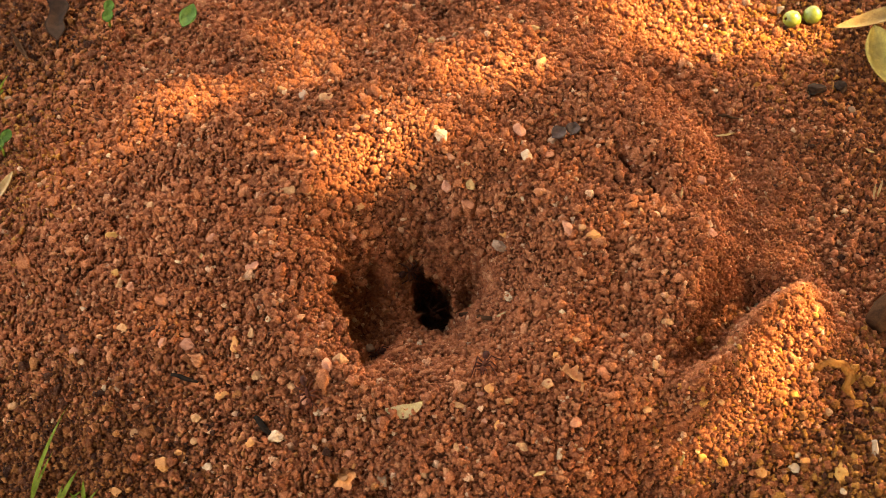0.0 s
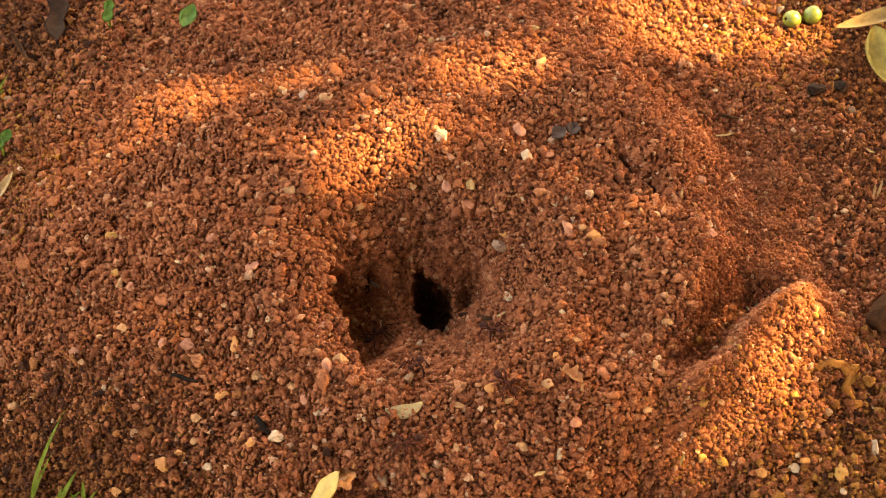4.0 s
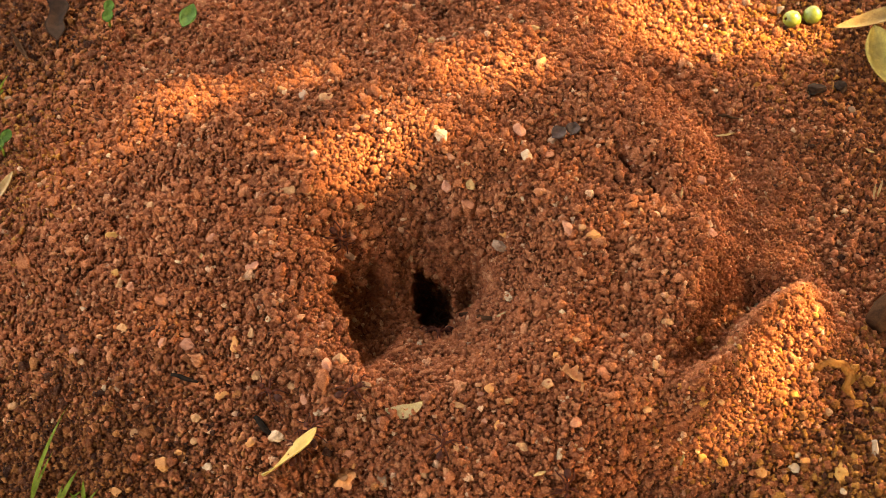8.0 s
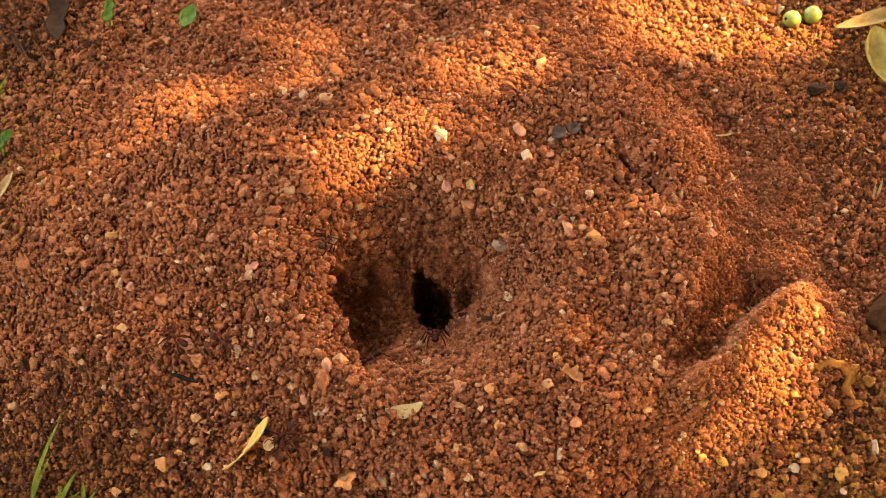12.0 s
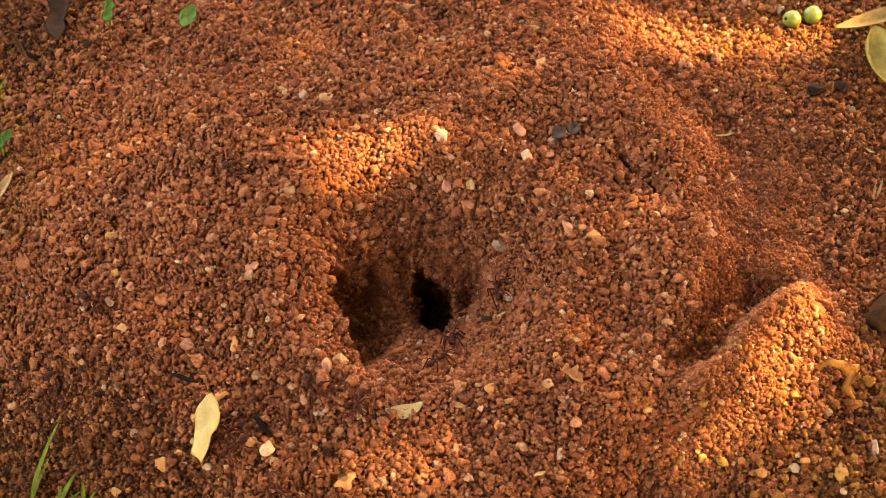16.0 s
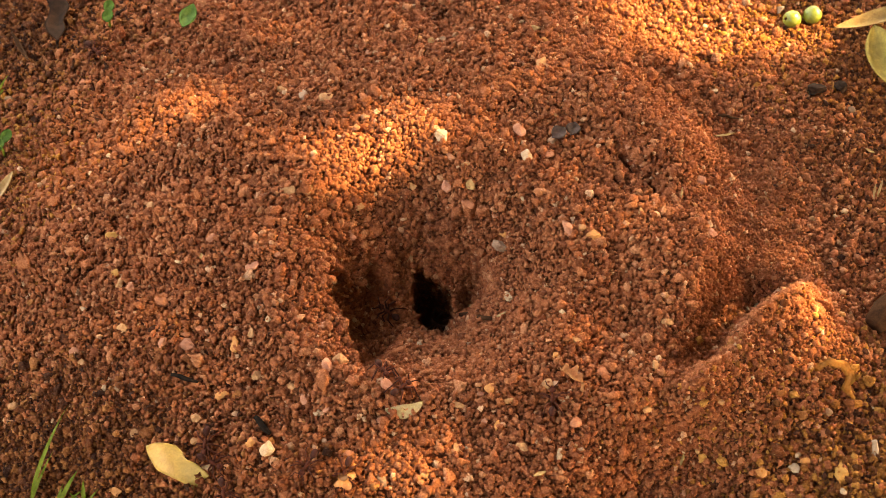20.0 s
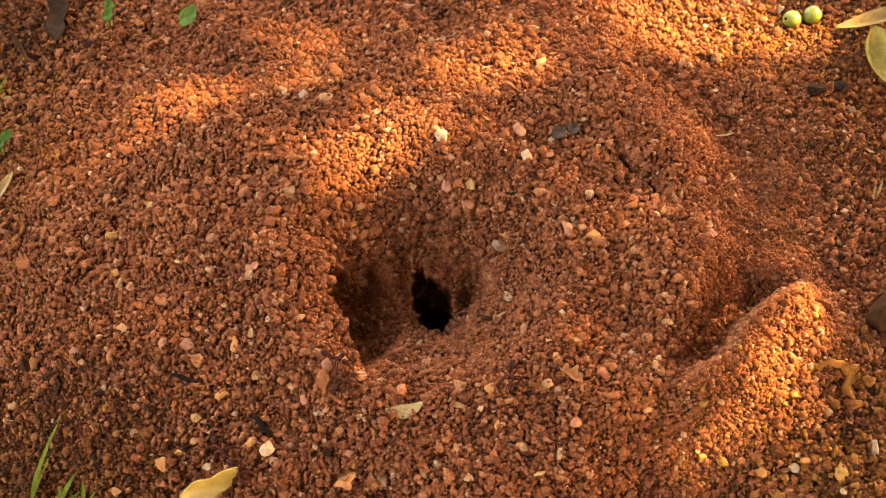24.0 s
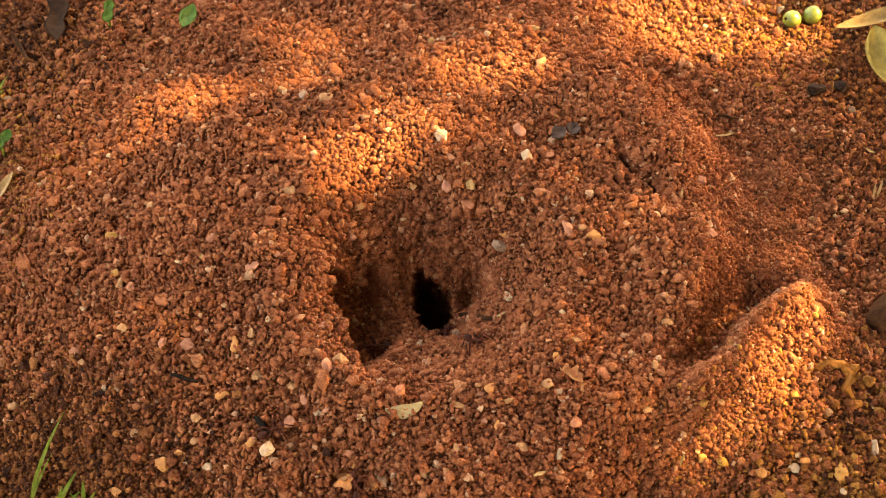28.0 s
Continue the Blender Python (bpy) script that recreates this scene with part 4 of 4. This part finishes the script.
def egg(centre, size, tilt=0.0, sub=2):
    bm = bmesh.new()
    bmesh.ops.create_icosphere(bm, subdivisions=sub, radius=0.5)
    for v in bm.verts:
        v.co.y *= 1 - 0.25 * v.co.x
    m = Matrix.Translation(Vector(centre) / ANT) @ pose(0, 0, 0, 0, tilt, 0) @ Matrix.Diagonal((*(Vector(size) / ANT), 1))
    bmesh.ops.transform(bm, matrix=m, verts=bm.verts)
    return bm


def build_ant():
    """An ant 8 mm long, heading along +x, feet at z = 0."""
    ant = new("ant")
    head = part("head", egg((2.5, 0, 1.7), (1.6, 1.5, 1.1), 20), mat_ant, ant)
    part("thorax", egg((0.5, 0, 1.75), (2.6, 1.0, 1.0), -4), mat_ant, ant)
    part("petiole", egg((-1.05, 0, 1.6), (0.7, 0.5, 0.8)), mat_ant, ant)
    part("gaster", egg((-2.5, 0, 1.75), (2.5, 1.7, 1.6), 6), mat_gaster, ant)
    for side in (-1, 1):
        part("antenna", tube([Vector(p) / ANT for p in ((3.0, 0.4 * side, 2.0), (3.5, 1.2 * side, 2.7), (4.6, 1.6 * side, 1.9))], [0.00018, 0.00016, 0.00014], 6), mat_ant, head)
        part("mandible", tube([Vector(p) / ANT for p in ((3.1, 0.35 * side, 1.4), (3.6, 0.3 * side, 1.2), (3.75, 0.05 * side, 1.15))], [0.00018, 0.00013, 0.00005], 6), mat_gaster, head)
        for root, knee, foot in ((1.1, 2.0, 3.1), (0.5, 0.5, 0.4), (-0.1, -1.2, -2.6)):
            part("leg", tube([Vector(p) / ANT for p in ((root, 0.35 * side, 1.5), (knee, 1.7 * side, 2.4), ((knee + foot) / 2, 2.5 * side, 1.0), (foot, 3.0 * side, 0.0))],
                             [0.0003, 0.00026, 0.0002, 0.00014], 6), mat_ant, ant)
    return tagged(ant, "dark red-brown ant walking over the soil", "ant", "ants at the nest")


ant = build_ant()


def cut_leaf(s):
    """Outline of the dragged leaf: pointed at one end, cut across at the other, bitten on one side."""
    base = 0.72 + 0.28 * min(s / 0.6, 1.0) if s < 0.66 else max(0.0, (1 - s) / 0.34) ** 0.62
    bite = 0.22 * math.exp(-((s - 0.40) / 0.10) ** 2)
    return max(base - bite, 0.03), max(base * 0.95, 0.03)


dragged_leaf = tagged(part("dragged_leaf", blade(0.0184, 0.0079, cup=0.10, bend=0.06, twist=0.7, outline=cut_leaf, nx=26, ny=10), mat_petal),
                      "yellow boat-shaped piece of leaf dragged by ants", "leaf")
carried_stone = tagged(new("carried_stone", stone_mesh(3.6, 3.2, 2.8, "pink")), "pinkish stone carried out of the hole by an ant", "stone", "carried stones")
carried_clod = tagged(new("carried_stone", stone_mesh(3.4, 2.8, 2.4, "red")), "reddish clod carried out of the hole by an ant", "stone", "carried stones")
carried_chip = tagged(new("carried_stone", stone_mesh(4.2, 2.6, 2.0, "grey")), "grey stone chip carried to the crater's edge", "stone", "carried stones")
carried_bead = tagged(new("carried_stone", stone_mesh(2.0, 2.0, 1.8, "grey")), "small grey stone carried out of the hole", "stone", "carried stones")
carried_lump = tagged(new("carried_stone", stone_mesh(3.0, 2.6, 2.2, "grey")), "greyish stone carried out of the hole", "stone", "carried stones")
carried_crumb = tagged(new("carried_stone", stone_mesh(3.4, 3.0, 2.4, "brown")), "brown soil crumb carried over the crater's rim", "stone", "carried stones")
shifted_chip = tagged(new("stone_chip", stone_mesh(5.2, 3.6, 2.4, "pale")), "pale triangular stone chip pushed aside by the dragged leaf", "stone")


# ---------- what moves ----------
def sway(twig, away, rows):
    """Keys a twig between its place over the spot (1) and a place aside of it (0)."""
    ob, home = twig
    away = Vector(away)
    away = away - sun_way * away.dot(sun_way)
    walk(ob, [(t, Matrix.Translation(home + away * (1 - c))) for t, c in rows])


def spots(rows):
    """Where a track of (seconds, x, y) is at every quarter of a second, smoothed a little."""
    rows = sorted(rows)
    ts = np.arange(0, 28.01, 0.25)
    t0, xs, ys = [np.array(c, float) for c in zip(*rows)]
    x, y = np.interp(ts, t0, xs), np.interp(ts, t0, ys)
    for _ in range(2):
        x[1:-1], y[1:-1] = (x[:-2] + 2 * x[1:-1] + x[2:]) / 4, (y[:-2] + 2 * y[1:-1] + y[2:]) / 4
    return ts, x, y


def step_along(ob, rows, lift=0.0006, behind=0.0, backwards=False, jitter=0.0, seed=1, out=-9.0):
    """Keys an ant or a stone over the ground: it heads the way it goes, and leans with the slope. Until out it is deep in the nest."""
    rng = np.random.default_rng(seed)
    ts, x, y = spots(rows)
    head, keyed = None, []
    for i, t in enumerate(ts):
        j, k = max(i - 2, 0), min(i + 2, len(ts) - 1)
        dx, dy = x[k] - x[j], y[k] - y[j]
        want = math.atan2(dy, dx) + (math.pi if backwards else 0)
        if head is None:
            head = want
        elif math.hypot(dx, dy) > 0.0004:
            turn = (want - head + math.pi) % math.tau - math.pi
            head += max(-0.7, min(0.7, turn))
        head += rng.normal(0, jitter)
        px, py = x[i] - math.cos(head) * behind, y[i] - math.sin(head) * behind
        e = 0.003
        sx = float(ground_z(px + e, py) - ground_z(px - e, py)) / (2 * e)
        sy = float(ground_z(px, py + e) - ground_z(px, py - e)) / (2 * e)
        up = Vector((-max(-1.2, min(1.2, sx)), -max(-1.2, min(1.2, sy)), 1)).normalized()
        fwd = Vector((math.cos(head), math.sin(head), 0))
        side = up.cross(fwd).normalized()
        fwd = side.cross(up)
        m = Matrix((fwd, side, up)).transposed().to_4x4()
        keyed.append((float(t), Matrix.Translation(on_ground(px, py, lift - 0.03 * min(1.0, max(0.0, out - t)))) @ m))
    walk(ob, keyed)
    # the legs swing in two sets of three while the ant goes
    for k, leg in enumerate(c for c in ob.children if c.name.startswith("leg")):
        swing = []
        for i, t in enumerate(ts):
            j = max(i - 1, 0)
            pace = min(1.0, math.hypot(x[i] - x[j], y[i] - y[j]) / 0.0015)
            swing.append((float(t), pose(0, 0, 0, 0, 0, (14 if (i + k) % 2 else -14) * (0.15 + 0.85 * pace))))
        walk(leg, swing)


ants = [ant] + [copy_thing(ant, Matrix.Identity(4)) for _ in range(11)]


def motions():
    sway(twig_top, (-0.01, 0.135, 0), [(0, 0.05), (1.5, 0.3), (3, 0.4), (5.5, 0.5), (7, 0.5), (8, 0.42), (9, 0.2), (12.5, 0.0), (14.5, 0.4),
                                      (15, 0.3), (16, 0.7), (16.7, 1), (19.3, 1), (20, 0.6), (21, 0.3), (23.5, 0.0), (28, 0.0)])
    sway(twig_bank, (-0.02, -0.10, 0), [(0, 0.05), (3, 0.1), (5.5, 0.3), (8, 0.25), (10, 0.12), (12, 0.12), (14.5, 0), (15.5, 0.0), (16.2, 0.1), (17, 0.7), (18, 0.9),
                                      (19, 0.85), (20, 0.65), (21, 0.3), (23.5, 0.0), (28, 0.0)])
    sway(twig_corner, (0.01, 0.085, 0), [(0, 0), (12.5, 0), (15, 0.2), (16, 0.6), (17, 0.8), (18, 0.85), (19, 0.7), (20, 0.4), (21, 0.2), (23.5, 0), (28, 0)])
    sway(twig_front, (-0.01, -0.07, 0), [(0, 1), (12.5, 1), (14.5, 0.85), (16, 0.4), (17, 0.0), (17.7, 0.8), (18.5, 1), (19.5, 0.5), (20, 0.2), (20.7, 0.6),
                                       (21.3, 1), (28, 1)])
    sway(twig_side, (0.08, 0.0, 0), [(0, 0.9), (12.5, 0.9), (14.5, 0.5), (15.5, 0.05), (16.5, 0.0), (17, 0.25), (18, 0.45), (19, 0.75), (20, 0.7), (21, 0.75), (23.5, 0.9), (28, 0.9)])
    walk(dragged_leaf, [
        (0.0, pose(-0.0248, -0.0860, -0.0006, -21, -19, 60)), (1.5, pose(-0.0282, -0.0817, 0.0006, -17, -37, 51)),
        (3.0, pose(-0.0295, -0.0814, 0.0006, -15, -39, 47)), (3.5, pose(-0.0301, -0.0800, 0.0009, -21, -42, 43)),
        (4.5, pose(-0.0335, -0.0734, 0.0030, -43, -33, 37)), (5.5, pose(-0.0362, -0.0676, 0.0044, -45, -37, 32)),
        (6.0, pose(-0.0369, -0.0693, 0.0038, -53, -29, 4)), (6.5, pose(-0.0378, -0.0647, 0.0044, -55, -23, 14)),
        (7.0, pose(-0.0397, -0.0624, 0.0039, -60, -15, 24)), (7.5, pose(-0.0403, -0.0628, 0.0040, -60, -14, 16)),
        (8.0, pose(-0.0391, -0.0654, 0.0038, -53, -16, 40)), (8.5, pose(-0.0447, -0.0644, 0.0037, -52, -44, 71)),
        (9.0, pose(-0.0495, -0.0641, 0.0024, -34, -38, 77)), (9.5, pose(-0.0496, -0.0615, 0.0018, -31, -16, 73)),
        (10.0, pose(-0.0502, -0.0613, 0.0016, -21, -16, 72)), (10.5, pose(-0.0510, -0.0621, 0.0016, -4, -31, 70)),
        (11.0, pose(-0.0519, -0.0615, 0.0014, -11, -29, 64)), (11.5, pose(-0.0513, -0.0612, 0.0018, -39, -22, 64)),
        (12.0, pose(-0.0502, -0.0620, 0.0024, -54, -41, 38)), (12.3, pose(-0.0491, -0.0598, 0.0026, -53, -26, 22)),
        (12.5, pose(-0.0487, -0.0602, 0.0030, -54, -30, 9)), (13.5, pose(-0.0537, -0.0589, 0.0025, -32, -47, 28)),
        (14.5, pose(-0.0587, -0.0574, 0.0014, -33, -51, 58)), (15.0, pose(-0.0581, -0.0575, 0.0018, -32, -56, 44)),
        (15.5, pose(-0.0611, -0.0560, 0.0011, -32, -51, 67)), (16.0, pose(-0.0626, -0.0553, 0.0004, -21, -43, 70)),
        (16.5, pose(-0.0626, -0.0526, 0.0003, -31, -31, 53)), (17.0, pose(-0.0614, -0.0539, 0.0016, -31, -48, 35)),
        (17.5, pose(-0.0622, -0.0540, 0.0014, -42, -44, 53)), (18.0, pose(-0.0686, -0.0567, -0.0009, -45, -31, 106)),
        (18.5, pose(-0.0694, -0.0589, -0.0022, -50, -11, 124)), (19.0, pose(-0.0703, -0.0652, -0.0032, -30, -29, 156)),
        (19.5, pose(-0.0710, -0.0646, -0.0028, -30, -38, 153)), (20.0, pose(-0.0710, -0.0648, -0.0026, -32, -41, 159)),
        (20.5, pose(-0.0703, -0.0657, -0.0020, -73, -24, -175)), (21.0, pose(-0.0692, -0.0669, -0.0022, -78, -21, -166)),
        (21.3, pose(-0.0672, -0.0673, -0.0019, -76, -17, -158)), (21.5, pose(-0.0651, -0.0685, -0.0018, -67, -27, -150)),
        (22.5, pose(-0.0650, -0.0681, -0.0015, -76, -17, -158)), (23.5, pose(-0.0650, -0.0677, -0.0020, -80, 6, -171)),
        (23.7, pose(-0.0646, -0.0682, -0.0017, -77, -5, -165)), (23.9, pose(-0.0629, -0.0707, -0.0018, -67, -12, -161)),
        (24.1, pose(-0.0606, -0.0734, -0.0035, -44, 11, -127)), (24.4, pose(-0.0581, -0.0754, -0.0033, -35, 10, -113)),
        (25.0, pose(-0.0556, -0.0788, -0.0029, -33, 9, -107)), (25.9, pose(-0.0533, -0.0820, -0.0025, -32, 6, -105)),
        (26.5, pose(-0.0529, -0.0859, -0.0030, -32, 9, -108)), (28.0, pose(-0.0540, -0.0943, -0.0050, -32, 16, -109))])

    # stones out of the hole, each with its carrier
    way = [(0, -0.0016, 0.0044), (9.5, -0.0014, 0.0042), (10, -0.0011, 0.0038), (12, -0.0014, 0.0040), (12.5, -0.0003, -0.0115), (14.5, 0.0018, -0.0198), (15, 0.0032, -0.0226), (15.5, 0.0031, -0.0281),
           (16, 0.0011, -0.0315), (16.5, -0.0011, -0.0333), (17, -0.0019, -0.0371), (18, -0.0088, -0.0440), (19, -0.0134, -0.0474), (20, -0.0150, -0.0456), (21, -0.0174, -0.0352), (24, -0.0218, -0.0427),
           (26, -0.0315, -0.0469), (27, -0.0361, -0.0513), (28, -0.0412, -0.0542)]
    step_along(carried_stone, way, 0.0022, out=9.6)
    step_along(ants.pop(), way, 0.0012, 0.0046, True, 0.05, 2, 9.8)
    way = [(0, -0.0028, 0.0053), (14.8, -0.0016, 0.0043), (15.5, 0.0008, -0.0192), (16, 0.0026, -0.0202), (17, 0.0033, -0.0268), (17.5, 0.0002, -0.0312), (18, -0.0002, -0.0354), (18.5, -0.0029, -0.0372),
           (19, -0.0043, -0.0400), (20, -0.0087, -0.0440), (21, -0.0107, -0.0465), (28, -0.0115, -0.0470)]
    step_along(carried_clod, way, 0.0022, out=15.2)
    way = way[:-2] + [(20.6, -0.0103, -0.0458), (21, -0.0126, -0.0483), (21.5, -0.0156, -0.0481), (23.5, -0.0234, -0.0410), (24.5, -0.0274, -0.0387), (26, -0.0268, -0.0476), (28, -0.0228, -0.0676)]
    step_along(ants.pop(), way, 0.0012, 0.0044, True, 0.05, 3, 15.0)
    way = [(0, -0.0067, 0.0070), (0.4, -0.0083, 0.0070), (0.8, -0.0106, 0.0060), (1.2, -0.0112, 0.0053), (1.6, -0.0122, 0.0045), (2, -0.0140, 0.0037), (2.5, -0.0162, 0.0027), (3, -0.0178, 0.0028), (5.5, -0.0241, 0.0046),
           (6.5, -0.0247, 0.0045), (7.5, -0.0258, 0.0041), (8, -0.0272, 0.0051), (8.5, -0.0292, 0.0063), (9, -0.0308, 0.0066), (10, -0.0307, -0.0065), (11, -0.0313, 0.0082), (12, -0.0318, 0.0081), (12.5, -0.0312, -0.0042),
           (13.6, -0.0380, -0.0021), (16, -0.0581, 0.0220), (19, -0.0939, 0.0665), (22, -0.1369, 0.1126), (24, -0.1636, 0.1348), (28, -0.1708, 0.1414)]
    step_along(carried_chip, way[:18] + [(14, -0.0338, -0.0024), (28, -0.0338, -0.0024)], 0.0020)
    step_along(ants.pop(), way, 0.0012, 0.0044, True, 0.05, 4)
    way = [(0, -0.0042, 0.0062), (13.6, -0.0024, 0.0053), (14.5, 0.0047, 0.0019), (15, 0.0102, 0.0004), (15.5, 0.0129, -0.0003), (16, 0.0156, -0.0042), (16.5, 0.0164, -0.0120), (17, 0.0166, -0.0177), (17.5, 0.0176, -0.0229),
           (18, 0.0205, -0.0267), (19, 0.0269, -0.0372), (20, 0.0304, -0.0454), (28, 0.0311, -0.0471)]
    step_along(carried_bead, way, 0.0018, out=14.3)
    way = way[:-1] + [(20.5, 0.0288, -0.0500), (22, 0.0173, -0.0568), (24, 0.0183, -0.0473), (26, 0.0176, -0.0392), (27, 0.0162, -0.0370), (28, 0.0118, -0.0316)]
    step_along(ants.pop(), way, 0.0012, 0.0040, True, 0.05, 5, 14.3)
    way = [(0, -0.0033, 0.0057), (24, -0.0042, 0.0062), (25, -0.0021, 0.0048), (26, -0.0005, 0.0033), (27, 0.0005, -0.0112), (28, 0.0035, -0.0197)]
    step_along(carried_lump, way, 0.0020, out=24.8)
    step_along(ants.pop(), way, 0.0012, 0.0040, False, 0.05, 6, 24.8)
    way = [(0, -0.0210, -0.0178), (0.4, -0.0169, -0.0206), (0.8, -0.0127, -0.0248), (1.5, -0.0122, -0.0332), (2.2, -0.0144, -0.0396), (3, -0.0105, -0.0449), (4.5, -0.0083, -0.0393), (6, -0.0105, -0.0325), (6.5, -0.0109, -0.0356), (7, -0.0123, -0.0377),
           (8, -0.0202, -0.0463), (9, -0.0339, -0.0493), (11, -0.0482, -0.0372), (14.5, -0.0762, -0.0198), (18, -0.1175, -0.0073), (20, -0.1402, 0.0011), (28, -0.1438, 0.0016)]
    step_along(carried_crumb, way, 0.0022)
    step_along(ants.pop(), way, 0.0012, 0.0042, True, 0.05, 7)

    # the ants that drag the leaf
    step_along(ants.pop(), [(0, -0.0181, -0.0820), (3, -0.0196, -0.0803), (5.5, -0.0333, -0.0687), (7, -0.0364, -0.0643), (8, -0.0335, -0.0581), (9, -0.0407, -0.0608), (10, -0.0432, -0.0618), (11, -0.0436, -0.0622), (12, -0.0424, -0.0626),
                               (12.5, -0.0426, -0.0601), (14.5, -0.0515, -0.0601), (16, -0.0539, -0.0605), (17, -0.0596, -0.0620), (18, -0.0613, -0.0594), (18.5, -0.0615, -0.0601), (19, -0.0605, -0.0629), (20, -0.0615, -0.0634), (21, -0.0579, -0.0646),
                               (23.5, -0.0537, -0.0644), (24, -0.0536, -0.0678), (25, -0.0493, -0.0717), (26, -0.0463, -0.0754), (28, -0.0459, -0.0857)], 0.0012, 0.0, False, 0.12, 8)
    step_along(ants.pop(), [(0, -0.0137, -0.0848), (3, -0.0166, -0.0829), (5.5, -0.0272, -0.0726), (6.5, -0.0333, -0.0680), (7.5, -0.0392, -0.0660), (8.5, -0.0372, -0.0605), (9.5, -0.0418, -0.0601), (10.5, -0.0427, -0.0568), (12, -0.0403, -0.0581),
                               (12.5, -0.0457, -0.0575), (14.5, -0.0502, -0.0570), (16, -0.0558, -0.0551), (17, -0.0579, -0.0588), (18, -0.0621, -0.0531), (18.5, -0.0589, -0.0548), (19, -0.0623, -0.0585), (20, -0.0629, -0.0581), (21, -0.0609, -0.0601),
                               (23.5, -0.0618, -0.0578), (24, -0.0581, -0.0604), (24.6, -0.0560, -0.0646), (25.3, -0.0544, -0.0677), (26.2, -0.0533, -0.0732), (28, -0.0519, -0.0840)], 0.0012, 0.0, False, 0.12, 9)

    # ants that come and go
    step_along(ants.pop(), [(0, -0.0358, -0.0461), (1.5, -0.0338, -0.0523), (3, -0.0232, -0.0196), (3.5, -0.0240, -0.0207), (4.5, -0.0141, -0.0055), (5.5, -0.0216, -0.0513), (6, -0.0252, -0.0532), (6.5, -0.0329, -0.0551), (8, -0.0463, -0.0453),
                               (10, -0.0562, -0.0347), (12, -0.0756, -0.0268), (15, -0.0563, -0.0316), (16, -0.0317, -0.0458), (17, -0.0276, -0.0532), (18, -0.0227, -0.0575), (19, -0.0237, -0.0630), (21, -0.0272, -0.0740), (24, -0.0240, -0.0857), (28, -0.0209, -0.0890)],
               0.0012, 0.0, False, 0.1, 10)
    step_along(ants.pop(), [(0, -0.0024, 0.0052), (2, 0.0027, -0.0013), (3, 0.0098, -0.0161), (4.2, 0.0150, -0.0266), (5.3, 0.0191, -0.0196), (6, 0.0154, -0.0153), (6.5, 0.0122, -0.0152), (7, 0.0108, -0.0094), (8, -0.0023, -0.0180), (9, -0.0015, -0.0196),
                               (9.5, -0.0038, -0.0237), (10, -0.0057, -0.0259), (10.5, -0.0110, -0.0225), (11, -0.0116, -0.0230), (11.5, -0.0177, -0.0298), (12, -0.0191, -0.0332), (14.5, -0.0216, -0.0481), (15, -0.0209, -0.0465), (16, -0.0216, -0.0513),
                               (18, -0.0327, -0.0594), (19, -0.0349, -0.0623), (20, -0.0351, -0.0662), (21, -0.0377, -0.0683), (22.5, -0.0389, -0.0770), (28, -0.0385, -0.0885)], 0.0012, 0.0, False, 0.1, 11)
    step_along(ants.pop(), [(0, 0.0170, -0.0783), (2, 0.0024, -0.0677), (3, -0.0051, -0.0608), (5, -0.0125, -0.0631), (6.5, -0.0065, -0.0709), (7.5, -0.0010, -0.0683), (9, 0.0014, -0.0510), (10.5, 0.0024, -0.0408), (12, -0.0022, -0.0232), (13.5, -0.0042, 0.0061),
                               (16.5, -0.0107, -0.0047), (17.5, -0.0132, -0.0031), (18.5, -0.0094, -0.0022), (19, -0.0131, -0.0034), (20, -0.0157, -0.0053), (22, -0.0086, 0.0055), (25, -0.0093, 0.0047), (26, -0.0114, -0.0071), (27, -0.0101, -0.0166), (28, -0.0190, -0.0171)],
               0.0012, 0.0, False, 0.1, 12)
    step_along(ants.pop(), [(0, 0.0116, -0.0393), (3, 0.0113, -0.0404), (5, 0.0220, -0.0499), (8, 0.0320, -0.0709), (10, 0.0320, -0.0838), (13, -0.0269, -0.0855), (16, -0.0419, -0.0741), (17, -0.0466, -0.0686), (18, -0.0511, -0.0714), (19, -0.0559, -0.0689),
                               (20, -0.0571, -0.0727), (22, -0.0521, -0.0809), (28, -0.0502, -0.0909)], 0.0012, 0.0, False, 0.1, 13)
    step_along(shifted_chip, [(0, -0.0449, -0.0581), (8.3, -0.0449, -0.0581), (10.5, -0.0444, -0.0591), (12.5, -0.0455, -0.0602), (14, -0.0462, -0.0614), (28, -0.0462, -0.0614)], 0.0018)


motions()
